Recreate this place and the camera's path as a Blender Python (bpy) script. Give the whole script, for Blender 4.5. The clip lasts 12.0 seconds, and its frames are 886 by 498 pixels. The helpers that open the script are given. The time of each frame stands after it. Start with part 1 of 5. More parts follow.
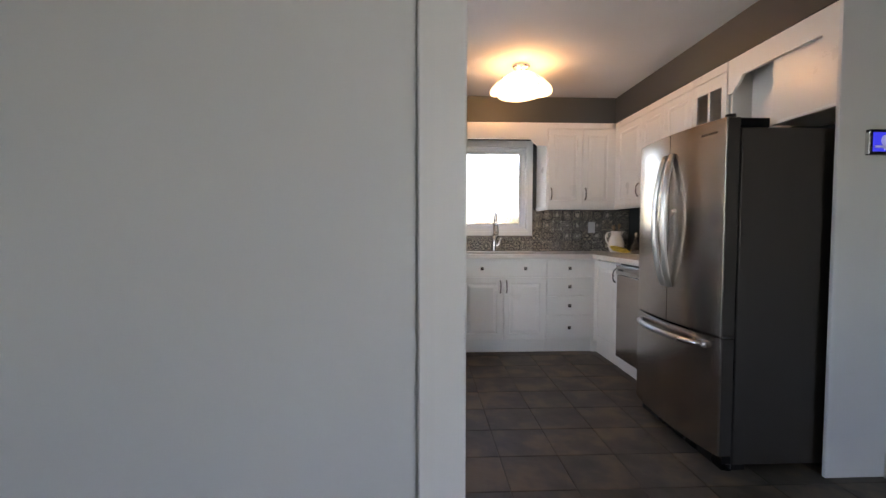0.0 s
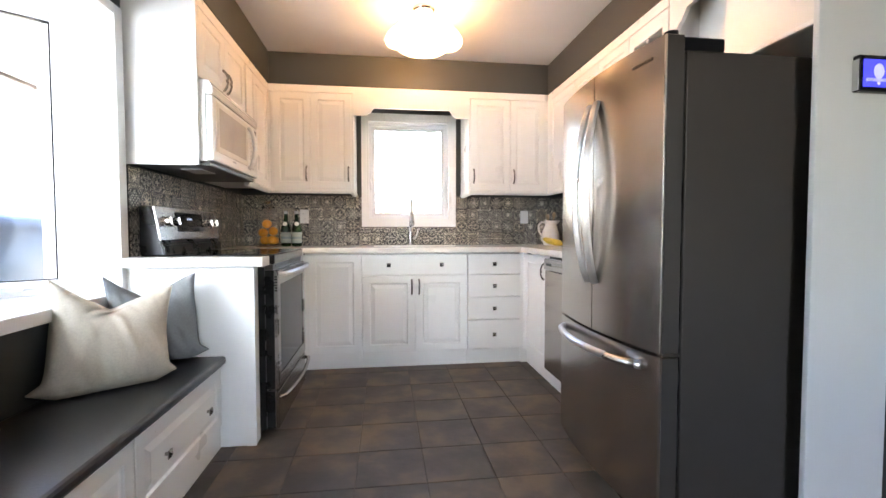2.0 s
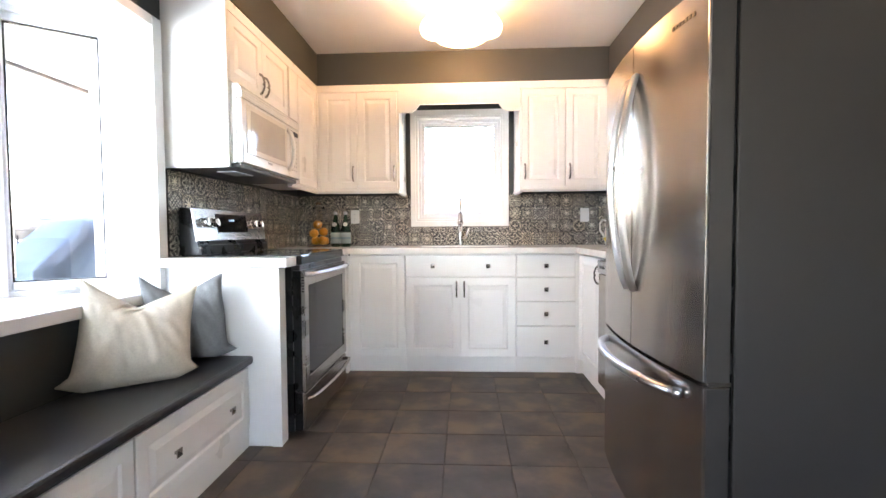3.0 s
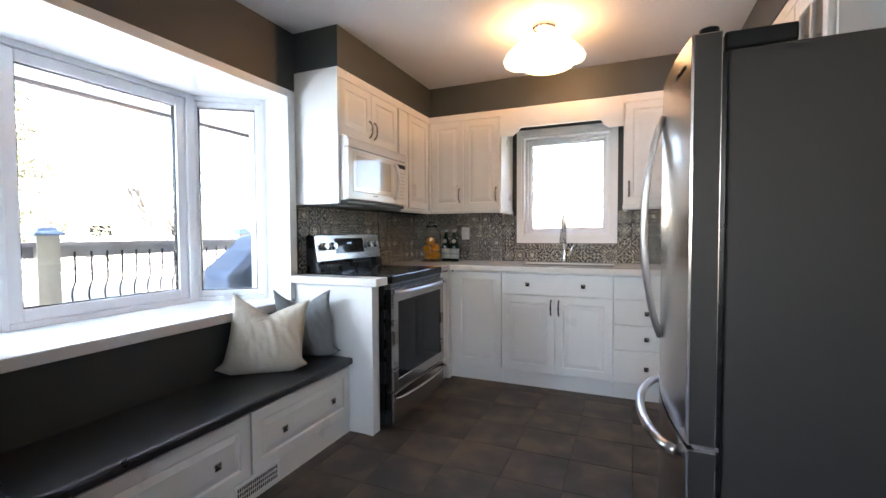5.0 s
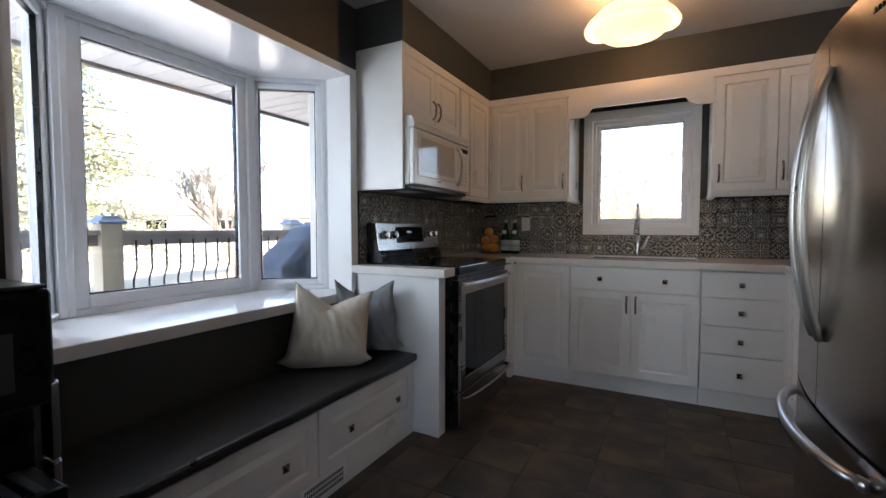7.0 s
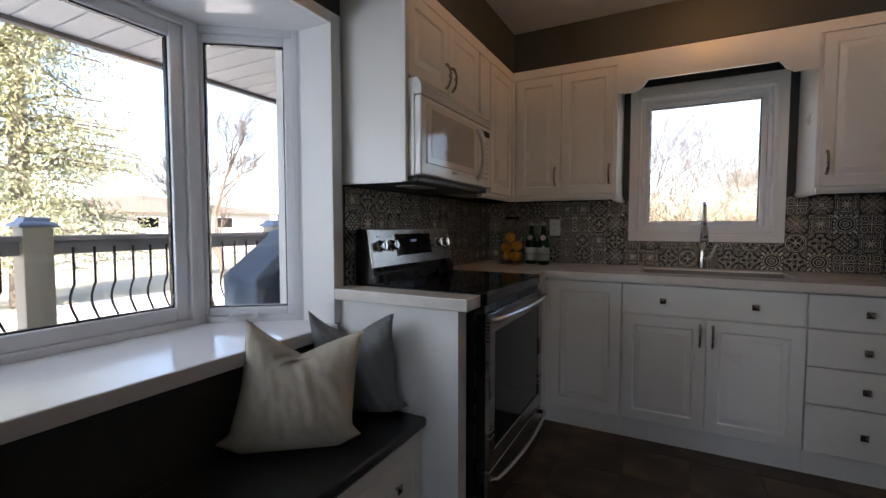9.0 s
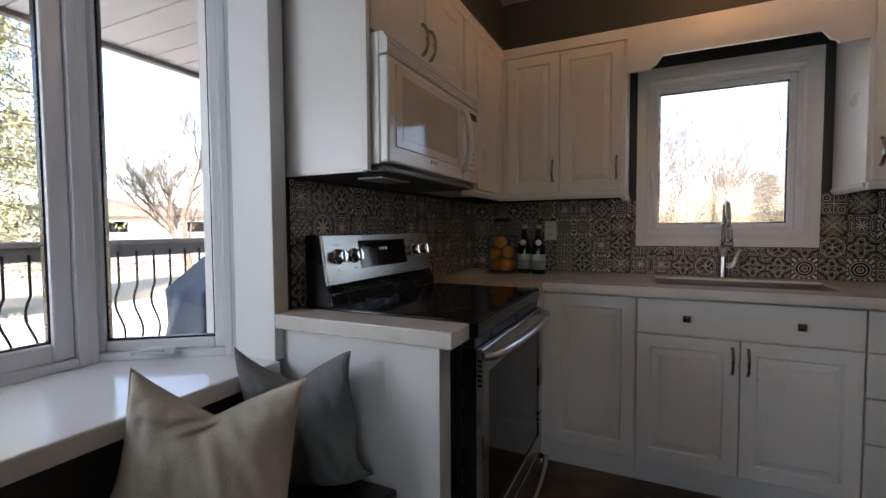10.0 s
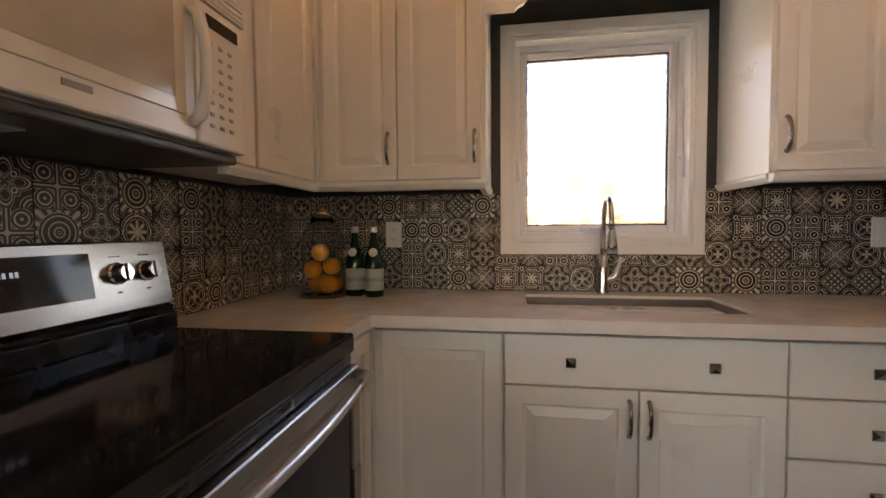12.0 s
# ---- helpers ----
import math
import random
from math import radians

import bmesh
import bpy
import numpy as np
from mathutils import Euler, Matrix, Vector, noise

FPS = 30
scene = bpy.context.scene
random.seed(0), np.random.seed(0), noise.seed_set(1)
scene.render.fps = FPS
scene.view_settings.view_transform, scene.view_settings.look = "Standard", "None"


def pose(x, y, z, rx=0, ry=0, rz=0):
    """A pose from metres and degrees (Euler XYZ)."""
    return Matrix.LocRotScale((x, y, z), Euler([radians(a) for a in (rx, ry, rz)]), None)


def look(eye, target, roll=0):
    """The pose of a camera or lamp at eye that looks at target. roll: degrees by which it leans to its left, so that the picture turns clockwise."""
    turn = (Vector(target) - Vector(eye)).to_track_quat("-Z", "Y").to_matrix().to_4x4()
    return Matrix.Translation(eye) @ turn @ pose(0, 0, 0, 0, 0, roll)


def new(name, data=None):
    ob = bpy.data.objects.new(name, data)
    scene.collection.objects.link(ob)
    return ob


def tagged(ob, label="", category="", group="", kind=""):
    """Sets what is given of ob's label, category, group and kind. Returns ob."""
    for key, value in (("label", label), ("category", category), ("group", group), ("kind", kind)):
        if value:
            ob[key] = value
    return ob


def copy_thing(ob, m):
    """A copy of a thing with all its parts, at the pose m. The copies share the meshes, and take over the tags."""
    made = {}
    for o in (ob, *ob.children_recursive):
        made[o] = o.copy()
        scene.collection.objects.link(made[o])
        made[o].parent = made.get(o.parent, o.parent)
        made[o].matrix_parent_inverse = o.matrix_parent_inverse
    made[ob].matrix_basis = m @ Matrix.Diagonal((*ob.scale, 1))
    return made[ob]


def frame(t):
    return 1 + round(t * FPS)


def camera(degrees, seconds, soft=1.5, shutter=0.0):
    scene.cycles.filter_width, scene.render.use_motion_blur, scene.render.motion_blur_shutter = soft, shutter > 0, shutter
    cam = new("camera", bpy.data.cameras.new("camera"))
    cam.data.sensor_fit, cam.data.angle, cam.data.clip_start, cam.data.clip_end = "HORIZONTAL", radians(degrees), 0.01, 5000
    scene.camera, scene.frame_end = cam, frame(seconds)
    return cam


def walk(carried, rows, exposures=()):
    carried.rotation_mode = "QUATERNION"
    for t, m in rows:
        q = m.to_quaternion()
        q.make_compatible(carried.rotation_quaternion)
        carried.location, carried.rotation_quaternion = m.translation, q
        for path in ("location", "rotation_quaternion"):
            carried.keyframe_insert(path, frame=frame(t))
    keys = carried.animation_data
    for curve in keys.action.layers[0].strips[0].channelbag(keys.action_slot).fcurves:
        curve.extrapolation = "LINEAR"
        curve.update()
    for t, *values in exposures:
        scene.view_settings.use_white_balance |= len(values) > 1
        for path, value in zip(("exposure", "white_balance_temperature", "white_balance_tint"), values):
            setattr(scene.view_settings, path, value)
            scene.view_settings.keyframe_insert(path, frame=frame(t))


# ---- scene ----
cam = camera(90.5, 12.0)
PATH = [
    (0, (0.062, 0.16, 1.132), (0.151, 2.156, 1.047), 0.1),
    (0.5, (0.222, 0.352, 1.082), (0.475, 2.334, 1.000), 0.2),
    (1, (0.343, 0.489, 1.048), (0.626, 2.467, 0.966), -0.0),
    (1.5, (0.446, 0.676, 1.03), (0.734, 2.653, 0.947), 0.0),
    (2.5, (0.698, 0.93, 1.04), (0.841, 2.923, 0.963), -0.2),
    (3, (0.83, 0.978, 1.031), (0.731, 2.974, 0.953), -0.4),
    (5, (1.302, 0.88, 1.174), (0.518, 2.718, 1.099), -0.3),
    (5.5, (1.312, 0.89, 1.175), (0.437, 2.686, 1.088), -0.2),
    (6.5, (1.179, 0.94, 1.15), (0.244, 2.705, 1.055), 0.1),
    (7, (1.048, 0.981, 1.127), (0.115, 2.747, 1.034), -0.0),
    (9, (0.638, 1.582, 1.176), (-0.29, 3.35, 1.071), 0.0),
    (9.5, (0.527, 1.756, 1.185), (-0.372, 3.539, 1.09), -0.2),
    (10, (0.455, 1.977, 1.18), (-0.403, 3.781, 1.088), -0.3),
    (10.5, (0.433, 2.174, 1.183), (-0.370, 4.003, 1.093), -0.3),
    (11, (0.399, 2.388, 1.190), (-0.301, 4.260, 1.097), -0.3),
    (11.5, (0.380, 2.578, 1.202), (-0.150, 4.504, 1.104), -0.2),
    (12, (0.426, 2.785, 1.185), (0.110, 4.758, 1.099), -0.4),
]
EXPOSURES = [(0, 3.5, 6850, 18), (1, 4.15, 6950, 17), (2.5, 4.92, 6850, 16), (3.2, 5.02, 6800, 16), (5, 4.1, 6400, 15), (5.5, 3.65, 6450, 15), (7, 2.8, 6600, 16), (9, 2.2, 6800, 18), (10.5, 2.4, 7350, 20), (11.5, 3.05, 8900, 24), (12, 3.2, 9100, 25)]
walk(cam, [(t, look(eye, target, roll)) for t, eye, target, roll in PATH], EXPOSURES)

# ---- light ----
world = bpy.data.worlds.new("sky")
scene.world = world
world.use_nodes = True
wn = world.node_tree.nodes
sky = wn.new("ShaderNodeTexSky")
sky.sky_type = "NISHITA"
sky.sun_disc = False
SUN_FROM = Vector((0.35, -0.62, 1.0)).normalized()
sky.sun_elevation = math.asin(SUN_FROM.z)
sky.sun_rotation = math.atan2(SUN_FROM.x, SUN_FROM.y)
world.node_tree.links.new(sky.outputs[0], wn["Background"].inputs[0])
wn["Background"].inputs[1].default_value = 0.15


def lamp(name, kind, m, energy, color, **more):
    data = bpy.data.lights.new(name, kind)
    data.energy, data.color = energy, color
    for key, value in more.items():
        if key == "size":
            data.shape, data.size, data.size_y = "RECTANGLE", value[0], value[1]
        elif key == "angle":
            data.angle = value
        elif key == "radius":
            data.shadow_soft_size = value
    ob = new(name, data)
    ob.matrix_world = m
    return ob


lamp("sun", "SUN", look(SUN_FROM * 30, (0, 0, 0)), 5.0, (1.0, 0.95, 0.88), angle=radians(0.5))
DAY = (0.72, 0.87, 1.0)
# added fill lamp at the unseen near end, no known source there
lamp("rear_window_daylight", "AREA", look((1.65, -2.75, 1.5), (0.1, 2.4, 0.9)), 1.05, DAY, size=(1.2, 0.9))
# added lamp out of view beyond window_4, boosts the sky light entering there
lamp("side_window_daylight", "AREA", look((-1.56, 1.27, 1.38), (-0.25, 2.64, 1.05)), 3.8, DAY, size=(0.72, 1.2))
lamp("ceiling_bulb", "POINT", pose(0.815, 3.575, 2.368), 7.4, (1.0, 0.52, 0.19), radius=0.02)


# ---- materials ----
def mat(name, color, rough=0.5, metal=0.0, vary=0.06, scale=6.0, bump=0.0, bump_scale=120.0, stretch=(1, 1, 1), tint=None, coat=0.0):
    """A surface with two scales of variation: slow stains and fine relief."""
    m = bpy.data.materials.new(name)
    m.use_nodes = True
    n, l = m.node_tree.nodes, m.node_tree.links
    p = n["Principled BSDF"]
    tc = n.new("ShaderNodeTexCoord")
    mp = n.new("ShaderNodeMapping")
    mp.inputs["Scale"].default_value = stretch
    l.new(tc.outputs["Object"], mp.inputs["Vector"])
    slow = n.new("ShaderNodeTexNoise")
    slow.inputs["Scale"].default_value, slow.inputs["Detail"].default_value = scale, 5
    l.new(mp.outputs[0], slow.inputs["Vector"])
    ramp = n.new("ShaderNodeValToRGB")
    other = tint or tuple(c * (1 - 2.5 * vary) for c in color)
    ramp.color_ramp.elements[0].position, ramp.color_ramp.elements[1].position = 0.3, 0.7
    ramp.color_ramp.elements[0].color = (*other, 1)
    ramp.color_ramp.elements[1].color = (*color, 1)
    l.new(slow.outputs[0], ramp.inputs[0])
    l.new(ramp.outputs[0], p.inputs["Base Color"])
    rr = n.new("ShaderNodeMapRange")
    rr.inputs[3].default_value, rr.inputs[4].default_value = max(rough - 0.08, 0.02), min(rough + 0.08, 1)
    l.new(slow.outputs[0], rr.inputs[0])
    l.new(rr.outputs[0], p.inputs["Roughness"])
    p.inputs["Metallic"].default_value = metal
    p.inputs["Coat Weight"].default_value = coat
    if bump:
        fine = n.new("ShaderNodeTexNoise")
        fine.inputs["Scale"].default_value, fine.inputs["Detail"].default_value = bump_scale, 3
        l.new(mp.outputs[0], fine.inputs["Vector"])
        b = n.new("ShaderNodeBump")
        b.inputs["Strength"].default_value, b.inputs["Distance"].default_value = bump, 0.002
        l.new(fine.outputs[0], b.inputs["Height"])
        l.new(b.outputs[0], p.inputs["Normal"])
    return m


def glass_mat(name, tint=(1, 1, 1), rough=0.0):
    m = bpy.data.materials.new(name)
    m.use_nodes = True
    p = m.node_tree.nodes["Principled BSDF"]
    p.inputs["Base Color"].default_value = (*tint, 1)
    p.inputs["Roughness"].default_value = rough
    p.inputs["Transmission Weight"].default_value = 1
    p.inputs["IOR"].default_value = 1.45
    return m


def glow(name, color, strength, base=(0.8, 0.8, 0.8)):
    m = bpy.data.materials.new(name)
    m.use_nodes = True
    p = m.node_tree.nodes["Principled BSDF"]
    p.inputs["Base Color"].default_value = (*base, 1)
    p.inputs["Emission Color"].default_value = (*color, 1)
    p.inputs["Emission Strength"].default_value = strength
    return m


WHITE_PAINT = mat("white_wall_paint", (0.70, 0.71, 0.72), 0.45, vary=0.02, scale=2, bump=0.15, bump_scale=90)
TRIM = mat("white_trim_paint", (0.84, 0.84, 0.83), 0.32, vary=0.015, scale=3, bump=0.05)
CAB = mat("white_cabinet_lacquer", (0.78, 0.77, 0.74), 0.30, vary=0.015, scale=3, bump=0.04)
CEIL = mat("ceiling_paint", (0.72, 0.71, 0.70), 0.8, vary=0.02, scale=3, bump=0.35, bump_scale=160)
DARK_WALL = mat("charcoal_wall_paint", (0.047, 0.053, 0.053), 0.5, vary=0.05, scale=3, bump=0.2, bump_scale=100)
QUARTZ = mat("pale_quartz", (0.74, 0.71, 0.67), 0.22, vary=0.04, scale=9, tint=(0.66, 0.62, 0.57))


def add_veins(m, color, amount):
    """Thin broken veins laid over a surface's colour."""
    n, l = m.node_tree.nodes, m.node_tree.links
    p = n["Principled BSDF"]
    under = p.inputs["Base Color"].links[0].from_socket
    tc = n.new("ShaderNodeTexCoord")
    nz = n.new("ShaderNodeTexNoise")
    nz.inputs["Scale"].default_value, nz.inputs["Detail"].default_value, nz.inputs["Distortion"].default_value = 3.2, 6, 1.4
    l.new(tc.outputs["Object"], nz.inputs["Vector"])
    ramp = n.new("ShaderNodeValToRGB")
    e = ramp.color_ramp.elements
    e[0].position, e[0].color = 0.485, (0, 0, 0, 1)
    e[1].position, e[1].color = 0.515, (0, 0, 0, 1)
    mid = e.new(0.5)
    mid.color = (amount, amount, amount, 1)
    l.new(nz.outputs[0], ramp.inputs[0])
    mix = n.new("ShaderNodeMix")
    mix.data_type = "RGBA"
    l.new(ramp.outputs[0], mix.inputs["Factor"])
    l.new(under, mix.inputs["A"])
    mix.inputs["B"].default_value = (*color, 1)
    l.new(mix.outputs["Result"], p.inputs["Base Color"])


add_veins(QUARTZ, (0.46, 0.43, 0.40), 0.12)
VINYL = mat("white_window_vinyl", (0.85, 0.86, 0.88), 0.35, vary=0.01, scale=4)
BENCH_TOP = mat("black_laminate", (0.015, 0.015, 0.016), 0.30, vary=0.04, scale=9, bump=0.2, bump_scale=160)
for node_ in BENCH_TOP.node_tree.nodes:
    if node_.type == "MAP_RANGE":
        node_.inputs[3].default_value, node_.inputs[4].default_value = 0.26, 0.31
BENCH_TOP.node_tree.nodes["Principled BSDF"].inputs["Specular IOR Level"].default_value = 0.85
HANDLE_STEEL = mat("brushed_handle_steel", (0.62, 0.60, 0.58), 0.30, 1.0, vary=0.03, scale=6)
STEEL = mat("brushed_steel", (0.50, 0.445, 0.40), 0.22, 1.0, vary=0.04, scale=5, bump=0.06, bump_scale=90, stretch=(1, 1, 0.02))
STEEL_H = mat("brushed_steel_across", (0.42, 0.395, 0.37), 0.27, 1.0, vary=0.04, scale=5, bump=0.05, bump_scale=90, stretch=(0.02, 1, 1))
DARK_STEEL = mat("dark_brushed_steel", (0.10, 0.095, 0.09), 0.35, 1.0, vary=0.04, scale=5)
CHROME = mat("satin_chrome", (0.62, 0.61, 0.60), 0.16, 1.0, vary=0.02, scale=20)
PEWTER = mat("dark_polished_nickel", (0.36, 0.34, 0.32), 0.18, 1.0, vary=0.05, scale=30)
FRIDGE_SIDE = mat("dark_grey_enamel", (0.037, 0.031, 0.027), 0.5, vary=0.04, scale=3, bump=0.2, bump_scale=400)
BLACK = mat("black_plastic", (0.006, 0.0065, 0.007), 0.28, vary=0.1, scale=10)
BLACK_GLASS = mat("black_ceramic_glass", (0.006, 0.006, 0.007), 0.06, vary=0.05, scale=10)
for dull in (BLACK, BLACK_GLASS):
    dull.node_tree.nodes["Principled BSDF"].inputs["Specular IOR Level"].default_value = 0.32
GLASS = glass_mat("window_glass")
JAR_GLASS = glass_mat("thin_jar_glass")
JAR_GLASS.node_tree.nodes["Principled BSDF"].inputs["IOR"].default_value = 1.30
SINK_STEEL = mat("satin_sink_steel", (0.24, 0.215, 0.20), 0.36, 1.0, vary=0.08, scale=9, bump=0.1, stretch=(0.05, 1, 1))
GLOSS_TRIM = mat("gloss_white_paint", (0.86, 0.86, 0.87), 0.14, vary=0.015, scale=3, bump=0.25, bump_scale=14)
GROUT = mat("dark_grout", (0.10, 0.088, 0.075), 0.9, vary=0.25, scale=14)


def floor_tile_material():
    m = bpy.data.materials.new("slate_floor_tile")
    m.use_nodes = True
    n, l = m.node_tree.nodes, m.node_tree.links
    p = n["Principled BSDF"]
    tc, info = n.new("ShaderNodeTexCoord"), n.new("ShaderNodeObjectInfo")
    add = n.new("ShaderNodeVectorMath")
    mul = n.new("ShaderNodeMath")
    mul.operation, mul.inputs[1].default_value = "MULTIPLY", 60
    l.new(info.outputs["Random"], mul.inputs[0])
    l.new(tc.outputs["Object"], add.inputs[0])
    l.new(mul.outputs[0], add.inputs[1])
    slow = n.new("ShaderNodeTexNoise")
    slow.inputs["Scale"].default_value, slow.inputs["Detail"].default_value = 5, 6
    l.new(add.outputs[0], slow.inputs["Vector"])
    ramp = n.new("ShaderNodeValToRGB")
    e = ramp.color_ramp.elements
    e[0].position, e[0].color = 0.34, (0.034, 0.031, 0.027, 1)
    e[1].position, e[1].color = 0.64, (0.118, 0.084, 0.056, 1)
    mid = e.new(0.5)
    mid.color = (0.060, 0.052, 0.043, 1)
    l.new(slow.outputs[0], ramp.inputs[0])
    l.new(ramp.outputs[0], p.inputs["Base Color"])
    fine = n.new("ShaderNodeTexNoise")
    fine.inputs["Scale"].default_value, fine.inputs["Detail"].default_value = 25, 6
    l.new(add.outputs[0], fine.inputs["Vector"])
    b = n.new("ShaderNodeBump")
    b.inputs["Strength"].default_value, b.inputs["Distance"].default_value = 0.35, 0.004
    l.new(fine.outputs[0], b.inputs["Height"])
    l.new(b.outputs[0], p.inputs["Normal"])
    r = n.new("ShaderNodeMapRange")
    r.inputs[3].default_value, r.inputs[4].default_value = 0.62, 0.55
    l.new(fine.outputs[0], r.inputs[0])
    l.new(r.outputs[0], p.inputs["Roughness"])
    return m


FLOOR_TILE = floor_tile_material()


# ---- shapes ----
def mesh_of(bm, name, material, smooth=False):
    bmesh.ops.recalc_face_normals(bm, faces=bm.faces)
    me = bpy.data.meshes.new(name)
    bm.to_mesh(me)
    bm.free()
    me.materials.append(material)
    if smooth:
        me.polygons.foreach_set("use_smooth", [True] * len(me.polygons))
    return me


def part(name, bm, material, parent=None, label="", smooth=False, kind=""):
    """Links a bmesh as one mesh object under a thing or a part."""
    ob = new(name, mesh_of(bm, name, material, smooth))
    ob.parent = parent
    return tagged(ob, label, kind=kind)


def thing(name, label, category, m=None, group=""):
    ob = new(name)
    ob.empty_display_size = 0.1
    if m is not None:
        ob.matrix_basis = m
    return tagged(ob, label, category, group)


def box(x0, x1, y0, y1, z0, z1, bevel=0.0, segments=2, bm=None):
    """A box, alone or added to bm."""
    b = bmesh.new()
    bmesh.ops.create_cube(b, size=1)
    for v in b.verts:
        v.co = Vector(((x0 + x1) / 2 + v.co.x * (x1 - x0), (y0 + y1) / 2 + v.co.y * (y1 - y0), (z0 + z1) / 2 + v.co.z * (z1 - z0)))
    if bevel:
        bmesh.ops.bevel(b, geom=b.edges[:], offset=bevel, segments=segments, profile=0.5, affect="EDGES")
    return join(bm, b)


def join(bm, b):
    if bm is None:
        return b
    me = bpy.data.meshes.new("joined")
    b.to_mesh(me)
    b.free()
    bm.from_mesh(me)
    bpy.data.meshes.remove(me)
    return bm


def prism(points, axis, a, b_, bevel=0.0, bm=None):
    """A polygon of two coordinates drawn out along an axis from a to b_."""
    b = bmesh.new()
    def place(p, w):
        return {"x": (w, p[0], p[1]), "y": (p[0], w, p[1]), "z": (p[0], p[1], w)}[axis]
    lo = [b.verts.new(place(p, a)) for p in points]
    hi = [b.verts.new(place(p, b_)) for p in points]
    b.faces.new(lo)
    b.faces.new(hi[::-1])
    for i in range(len(points)):
        j = (i + 1) % len(points)
        b.faces.new((lo[i], lo[j], hi[j], hi[i]))
    if bevel:
        bmesh.ops.bevel(b, geom=b.edges[:], offset=bevel, segments=2, profile=0.5, affect="EDGES")
    return join(bm, b)


def lathe(profile, steps=32, centre=(0, 0, 0), bm=None):
    """Turns (radius, height) pairs about the upright axis."""
    b = bmesh.new()
    rings = []
    for r, z in profile:
        if r < 1e-5:
            rings.append([b.verts.new((centre[0], centre[1], centre[2] + z))])
        else:
            rings.append([b.verts.new((centre[0] + r * math.cos(2 * math.pi * i / steps), centre[1] + r * math.sin(2 * math.pi * i / steps), centre[2] + z)) for i in range(steps)])
    for p, q in zip(rings, rings[1:]):
        for i in range(steps):
            j = (i + 1) % steps
            if len(p) == 1 and len(q) > 1:
                b.faces.new((p[0], q[i], q[j]))
            elif len(q) == 1 and len(p) > 1:
                b.faces.new((p[i], p[j], q[0]))
            elif len(p) > 1:
                b.faces.new((p[i], p[j], q[j], q[i]))
    return join(bm, b)


def tube(path, radius, sides=8, bm=None, flat=1.0):
    """A round bar along a path; radius a number or one per point; flat squeezes it upright."""
    b = bmesh.new()
    pts = [Vector(p) for p in path]
    radii = radius if isinstance(radius, (list, tuple)) else [radius] * len(pts)
    rings, side = [], None
    for i, p in enumerate(pts):
        way = (pts[min(i + 1, len(pts) - 1)] - pts[max(i - 1, 0)]).normalized()
        if side is None:
            side = way.cross(Vector((0, 0, 1)))
            if side.length < 0.1:
                side = way.cross(Vector((0, 1, 0)))
        side = (side - way * side.dot(way)).normalized()
        up = way.cross(side)
        rings.append([b.verts.new(p + radii[i] * (math.cos(2 * math.pi * k / sides) * side + flat * math.sin(2 * math.pi * k / sides) * up)) for k in range(sides)])
    for p, q in zip(rings, rings[1:]):
        for i in range(sides):
            b.faces.new((p[i], p[(i + 1) % sides], q[(i + 1) % sides], q[i]))
    b.faces.new(rings[0][::-1])
    b.faces.new(rings[-1])
    return join(bm, b)


def panel(x0, x1, z0, z1, y=0.0, t=0.019, frame_w=0.055, raised=True, bm=None):
    """A door or drawer front that faces -y, its face at y: routed edge and a raised field."""
    if raised and min(x1 - x0, z1 - z0) > 2 * frame_w + 0.04:
        steps = [(0, t), (0, 0.002), (0.0022, 0), (frame_w, 0), (frame_w + 0.003, 0.0035), (frame_w + 0.006, 0.008), (frame_w + 0.011, 0.008), (frame_w + 0.034, 0.0015), (frame_w + 0.036, 0.0)]
    else:
        steps = [(0, t), (0, 0.002), (0.0025, 0)]
    b = bmesh.new()
    rings = []
    for inset, dy in steps:
        rings.append([b.verts.new(c) for c in ((x0 + inset, y + dy, z0 + inset), (x1 - inset, y + dy, z0 + inset), (x1 - inset, y + dy, z1 - inset), (x0 + inset, y + dy, z1 - inset))])
    for p, q in zip(rings, rings[1:]):
        for i in range(4):
            b.faces.new((p[i], p[(i + 1) % 4], q[(i + 1) % 4], q[i]))
    b.faces.new(rings[-1])
    b.faces.new(rings[0][::-1])
    return join(bm, b)


def pull(parent, x, z, y=0.0, length=0.11):
    """An arched upright pull with two feet."""
    h = length / 2
    pts = [(x, y, z - h), (x, y - 0.010, z - h * 0.9), (x, y - 0.020, z - h * 0.6), (x, y - 0.026, z - h * 0.25), (x, y - 0.022, z), (x, y - 0.026, z + h * 0.25), (x, y - 0.020, z + h * 0.6), (x, y - 0.010, z + h * 0.9), (x, y, z + h)]
    bm = tube(pts, [0.0075, 0.007, 0.006, 0.0055, 0.0075, 0.0055, 0.006, 0.007, 0.0075], 8)
    return part("handle", bm, PEWTER, parent, "polished nickel arched pull", smooth=True)


def knob(parent, x, z, y=0.0):
    """A square pyramid knob on a short stem."""
    bm = box(x - 0.005, x + 0.005, y - 0.014, y, z - 0.005, z + 0.005)
    s = 0.0145
    b = bmesh.new()
    back = [b.verts.new((x + i * s, y - 0.014, z + k * s)) for i, k in ((-1, -1), (1, -1), (1, 1), (-1, 1))]
    mid = [b.verts.new((x + i * s, y - 0.018, z + k * s)) for i, k in ((-1, -1), (1, -1), (1, 1), (-1, 1))]
    tip = b.verts.new((x, y - 0.026, z))
    b.faces.new(back)
    for i in range(4):
        j = (i + 1) % 4
        b.faces.new((back[i], back[j], mid[j], mid[i]))
        b.faces.new((mid[i], mid[j], tip))
    return part("knob", join(bm, b), PEWTER, parent, "faceted square metal knob")


